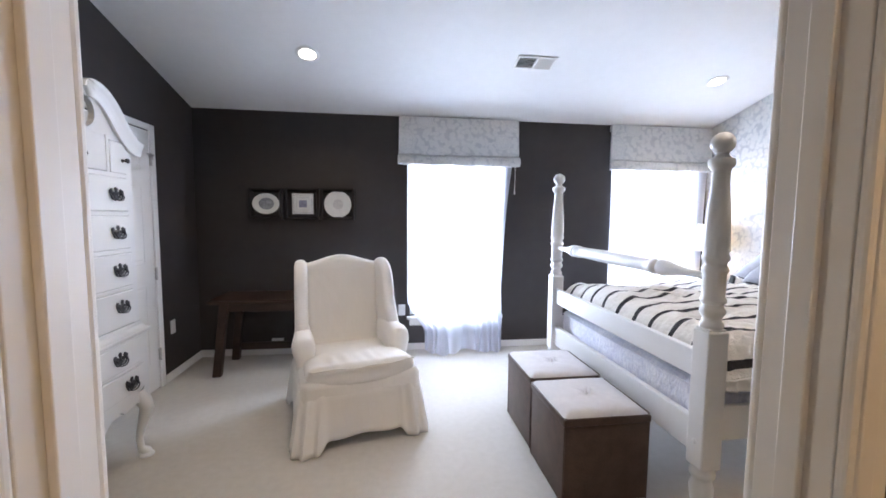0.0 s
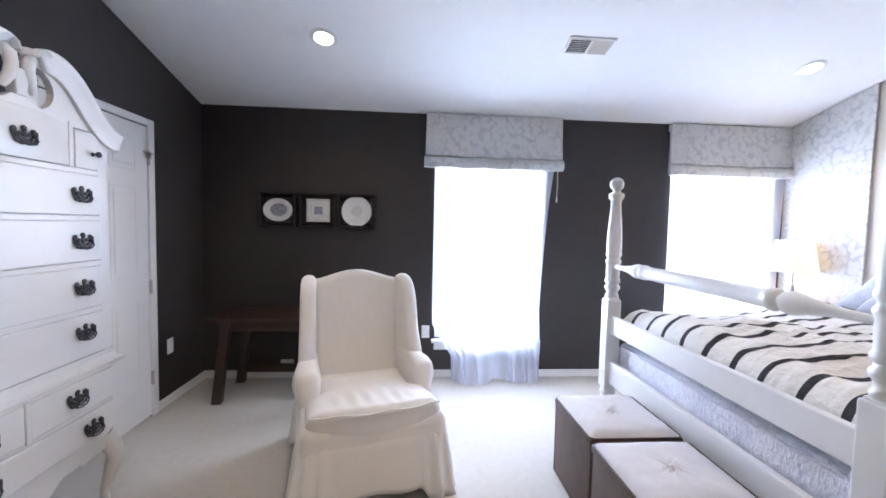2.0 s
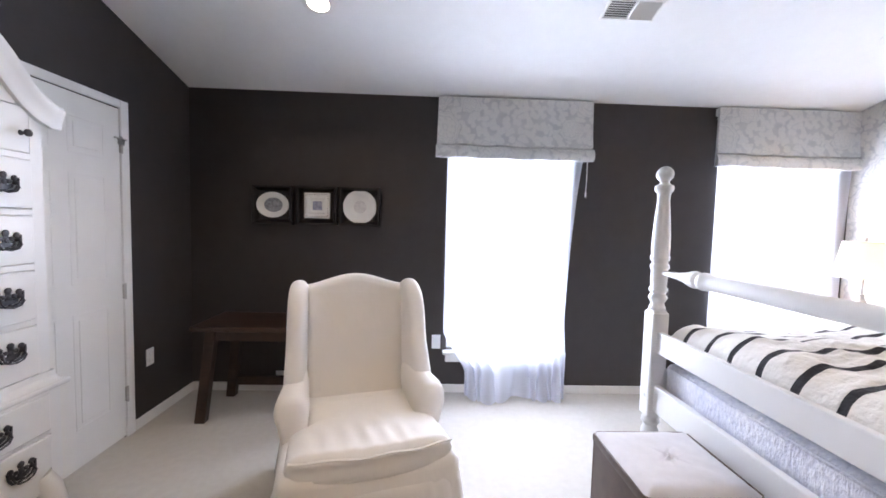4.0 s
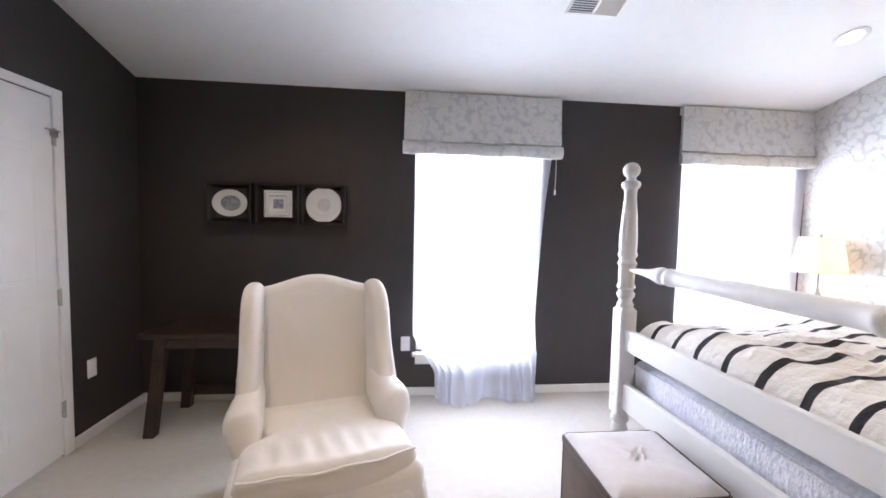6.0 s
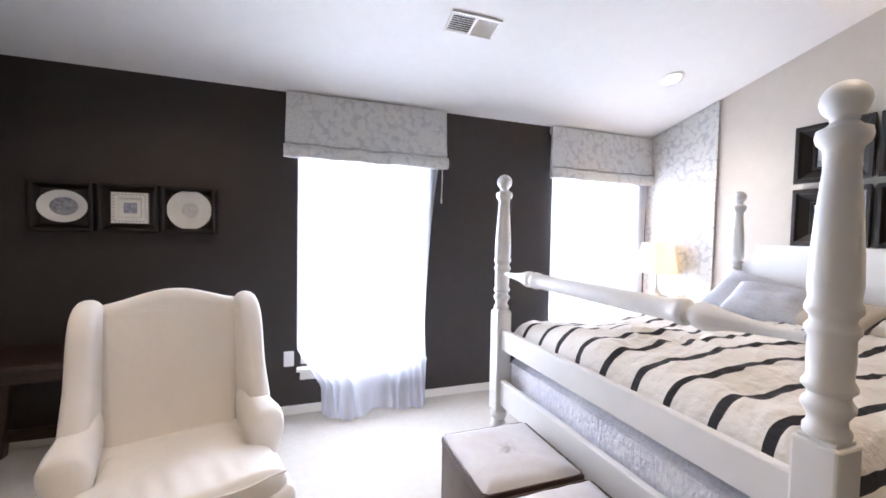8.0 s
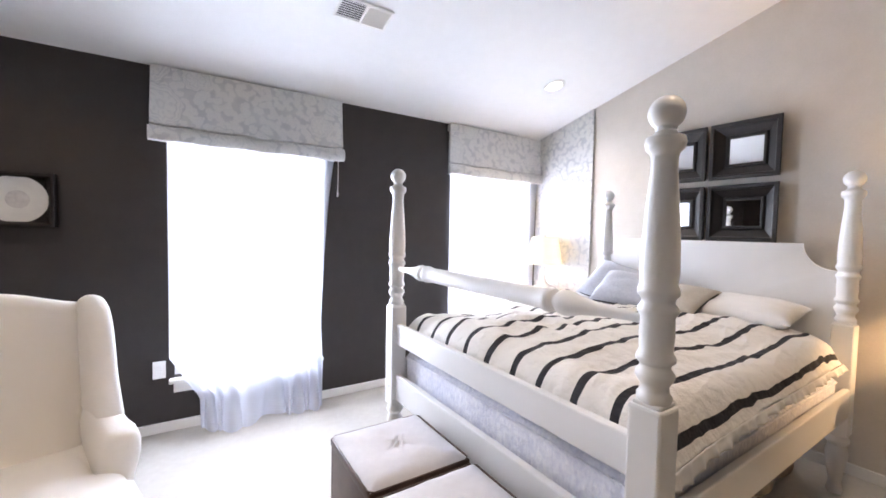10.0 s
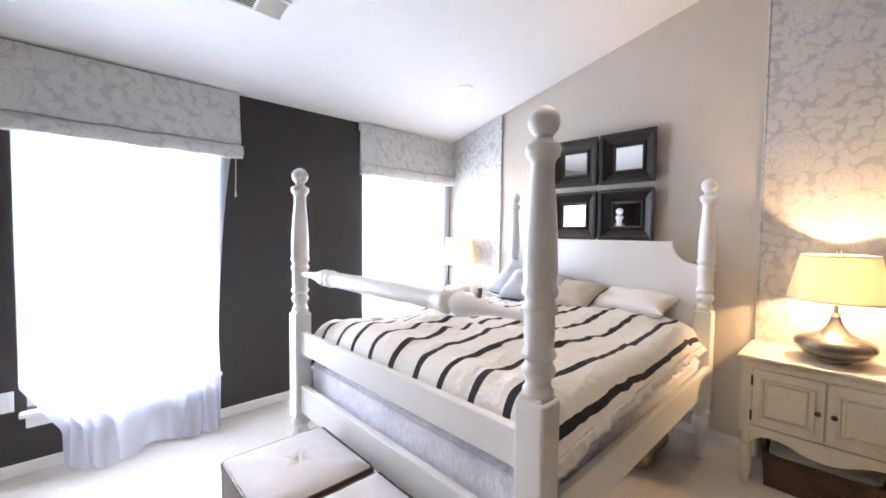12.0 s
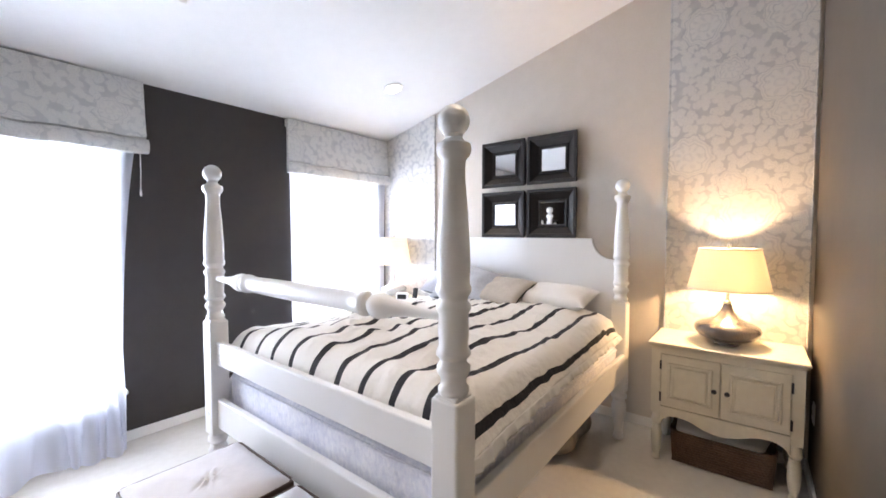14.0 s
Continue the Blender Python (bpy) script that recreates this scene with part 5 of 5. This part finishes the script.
# ---- nightstands ----
def nightstand(m, label):
    """Local: x across the front, y from front (0) to the wall (0.44), z up."""
    n = thing("nightstand", m, label, "nightstand", "nightstands")
    w, d, h = 0.35, 0.43, 0.735
    part("top", join(box(-w - 0.02, w + 0.02, -0.02, d, h - 0.018, h, bevel=0.007, seg=3), box(-w - 0.008, w + 0.008, -0.008, d, h - 0.034, h - 0.017, bevel=0.005, seg=2)), M_CREAM, n)
    part("case", boxes((-w, -w + 0.05, 0.0, d - 0.01, 0.30, h - 0.034), (w - 0.05, w, 0.0, d - 0.01, 0.30, h - 0.034), (-w + 0.05, w - 0.05, 0.015, d - 0.01, 0.33, h - 0.034)), M_CREAM, n)
    part("top_rail", box(-w + 0.05, w - 0.05, 0, 0.02, h - 0.065, h - 0.034), M_CREAM, n)
    ap = [(-w + 0.05, 0.345), (-w + 0.05, 0.235)] + bez((-w + 0.05, 0.235), (-w + 0.07, 0.31), (-0.19, 0.30), (-0.14, 0.285), 7)[1:] + bez((-0.14, 0.285), (-0.07, 0.25), (-0.03, 0.245), (0, 0.245), 6)[1:]
    ap = ap + [(-x, z) for x, z in reversed(ap[:-1])]
    part("apron", slab(ap, 0.020, 0.003, 2, Matrix.Translation((0, 0.011, 0))), M_CREAM, n)
    for s in (-1, 1):
        x0, x1 = sorted((s * 0.004, s * (w - 0.054)))
        dr = part("door", box(x0, x1, -0.006, 0.016, 0.352, h - 0.070, bevel=0.003), M_CREAM, n)
        part("raised_panel", join(ring_frame(x1 - x0 - 0.07, h - 0.070 - 0.352 - 0.09, [(0, 0.004), (0.004, 0.012), (0.012, 0.012), (0.016, 0.004)]), box(-(x1 - x0) / 2 + 0.062, (x1 - x0) / 2 - 0.062, -0.012, 0.0, -0.09, 0.09, bevel=0.008)), M_CREAM, dr).matrix_basis = Matrix.Translation(((x0 + x1) / 2, -0.003, (0.352 + h - 0.07) / 2))
        part("knob", lathe([(0.006, 0), (0.005, 0.010), (0.012, 0.016), (0.013, 0.023), (0.005, 0.029)], 14, Matrix.Translation((s * 0.030, -0.006, 0.505)) @ pose(0, 0, 0, 90)), M_IRON, dr, "small dark knob", True)
        for z in (0.405, 0.60):
            part("hinge", box(s * (w - 0.050) - 0.004, s * (w - 0.050) + 0.006, -0.010, 0.0, z - 0.028, z + 0.028, bevel=0.002), M_IRON, dr, "dark iron hinge")
        for y in (0.028, d - 0.04):
            part("leg", lathe([(0.016, 0.0), (0.022, 0.008), (0.022, 0.022), (0.016, 0.034), (0.024, 0.06), (0.029, 0.12), (0.029, 0.18), (0.022, 0.225), (0.030, 0.235), (0.032, 0.25), (0.026, 0.262), (0.026, 0.30)], 20, Matrix.Translation((s * (w - 0.030), y, 0))), M_CREAM, n, "turned leg", True)
    return n


nightstand(pose(3.222, 0.966, 0, 0, 0, -90), "cream painted two-door nightstand beside the bed")
nightstand(pose(3.222, 3.70, 0, 0, 0, -90), "cream painted nightstand in the window corner")


def table_lamp(x, y, label, rb, rt, s0, s1, k, pole, metal):
    """rb, rt: shade radii; s0, s1: shade heights; k: size of the base; pole: length of the rod above it."""
    l = thing("table_lamp", pose(x, y, 0.736), label, "table lamp", "bedside lamps")
    base = [(0.075, 0.0), (0.080, 0.006), (0.078, 0.018), (0.120, 0.030), (0.166, 0.055), (0.188, 0.085), (0.191, 0.108), (0.182, 0.130), (0.150, 0.150), (0.105, 0.166), (0.068, 0.186), (0.042, 0.222), (0.026, 0.262), (0.026, 0.272), (0.018, 0.278)]
    part("base", lathe([(r * k, z * k) for r, z in base], 40), metal, l, "squat glazed gourd", True)
    z = 0.276 * k
    part("neck", lathe([(0.020, z), (0.020, z + 0.014), (0.010, z + 0.02), (0.010, z + pole), (0.018, z + pole + 0.006), (0.018, z + pole + 0.04)], 16), M_STEEL, l, "", True)
    part("shade", lathe([(rb, s0), (rt, s1), (rt - 0.0015, s1), (rb - 0.0015, s0), (rb, s0)], 48, cap=False), M_LAMPSHADE, l, "cream cloth empire shade, lit from inside", True)
    for r, h in ((rb, s0), (rt, s1)):
        part("shade_trim", lathe([(r, h - 0.005), (r + 0.002, h - 0.003), (r + 0.002, h + 0.003), (r, h + 0.005), (r - 0.003, h), (r, h - 0.005)], 48, cap=False), M_CREAM, l, "", True)
    zb = z + pole + 0.04
    part("bulb", lathe([(0.006, zb), (0.008, zb + 0.02), (0.014, zb + 0.04), (0.015, zb + 0.06), (0.010, zb + 0.075), (0.001, zb + 0.082)], 16), M_BULB_WARM, l, "glowing bulb", True)
    for a in range(3):
        q = math.radians(a * 120)
        part("spider", tube([(0.012 * math.cos(q), 0.012 * math.sin(q), s1 - 0.003), ((rt - 0.001) * math.cos(q), (rt - 0.001) * math.sin(q), s1 - 0.006)], 0.002, 6), M_STEEL, l)
    part("harp", tube([(0, 0.045 * math.sin(t), zb + (s1 - zb) * (1 - math.cos(t)) / 2) for t in [2 * math.pi * i / 24 for i in range(25)]], 0.002, 6), M_STEEL, l)
    part("finial", lathe([(0.004, s1 - 0.003), (0.006, s1 + 0.010), (0.012, s1 + 0.020), (0.010, s1 + 0.032), (0.003, s1 + 0.040)], 12), M_STEEL, l, "", True)
    return l


table_lamp(*LAMPS[0], "silver-brown gourd lamp with a cream shade, switched on", 0.205, 0.153, 0.332, 0.564, 0.87, 0.11, M_MERCURY)
table_lamp(*LAMPS[1], "small grey gourd lamp, switched on, in the window corner", 0.176, 0.132, 0.335, 0.605, 0.68, 0.17, M_GLAZE)

# small things on the far nightstand
clock = thing("alarm_clock", pose(3.32, 3.53, 0.736, 0, 0, -60), "small white and black bedside alarm clock", "clock")
part("case", box(-0.06, 0.06, -0.03, 0.03, 0.0, 0.075, bevel=0.015, seg=3), M_PLASTIC, clock, "", True)
part("dial", box(-0.045, 0.045, -0.033, -0.029, 0.015, 0.062, bevel=0.002), M_BLACK, clock, "dark display")
tele = thing("telephone", pose(3.34, 3.40, 0.736, 0, 0, -80), "cordless telephone with a dark handset on a white base", "telephone")
part("base", box(-0.05, 0.05, -0.06, 0.06, 0.0, 0.03, bevel=0.012, seg=3), M_PLASTIC, tele, "", True)
part("handset", box(-0.024, 0.024, -0.014, 0.014, 0.02, 0.13, bevel=0.010, seg=3, m=pose(0, 0.01, 0, -14)), M_BLACK, tele, "dark handset", True)

# wicker basket under the nightstand
bk = thing("wicker_basket", pose(3.42, 0.966, 0), "low brown wicker basket under the nightstand", "basket")
bw, bd, bh = 0.50, 0.30, 0.20
for k in range(13):
    z = 0.012 + k * 0.0145
    pts = []
    for i in range(97):
        a = 2 * math.pi * i / 96
        e = 0.30
        x = math.copysign(abs(math.cos(a)) ** e, math.cos(a)) * bd / 2 * (0.94 + 0.06 * k / 12)
        y = math.copysign(abs(math.sin(a)) ** e, math.sin(a)) * bw / 2 * (0.95 + 0.05 * k / 12)
        s = 1 + 0.012 * (1 if (i + k) % 2 else -1)
        pts.append((x * s, y * s, z))
    part("woven_strand", tube(pts, 0.0075, 6), M_WICKER, bk)
part("base", box(-bd / 2 + 0.01, bd / 2 - 0.01, -bw / 2 + 0.01, bw / 2 - 0.01, 0.004, 0.014), M_WICKER, bk)
lin = soft(0.26, 0.46, 0.06, 5, 2.4, 20, 0.15, Matrix.Translation((0, 0, 0.185)))
part("liner", lin, M_PILLOW_W, bk, "pale cloth lining at the rim", True)

# hall lamp out of view
hl = thing("hall_light", pose(0.95, -0.85, 2.44), "small globe ceiling light in the hall, switched on", "ceiling light")
part("canopy", lathe([(0.07, 0), (0.07, -0.015), (0.03, -0.03), (0.012, -0.04), (0.012, -0.12)], 24), M_BRASS, hl, "", True)
part("socket", lathe([(0.02, -0.12), (0.026, -0.14), (0.026, -0.155)], 16), M_BRASS, hl, "", True)
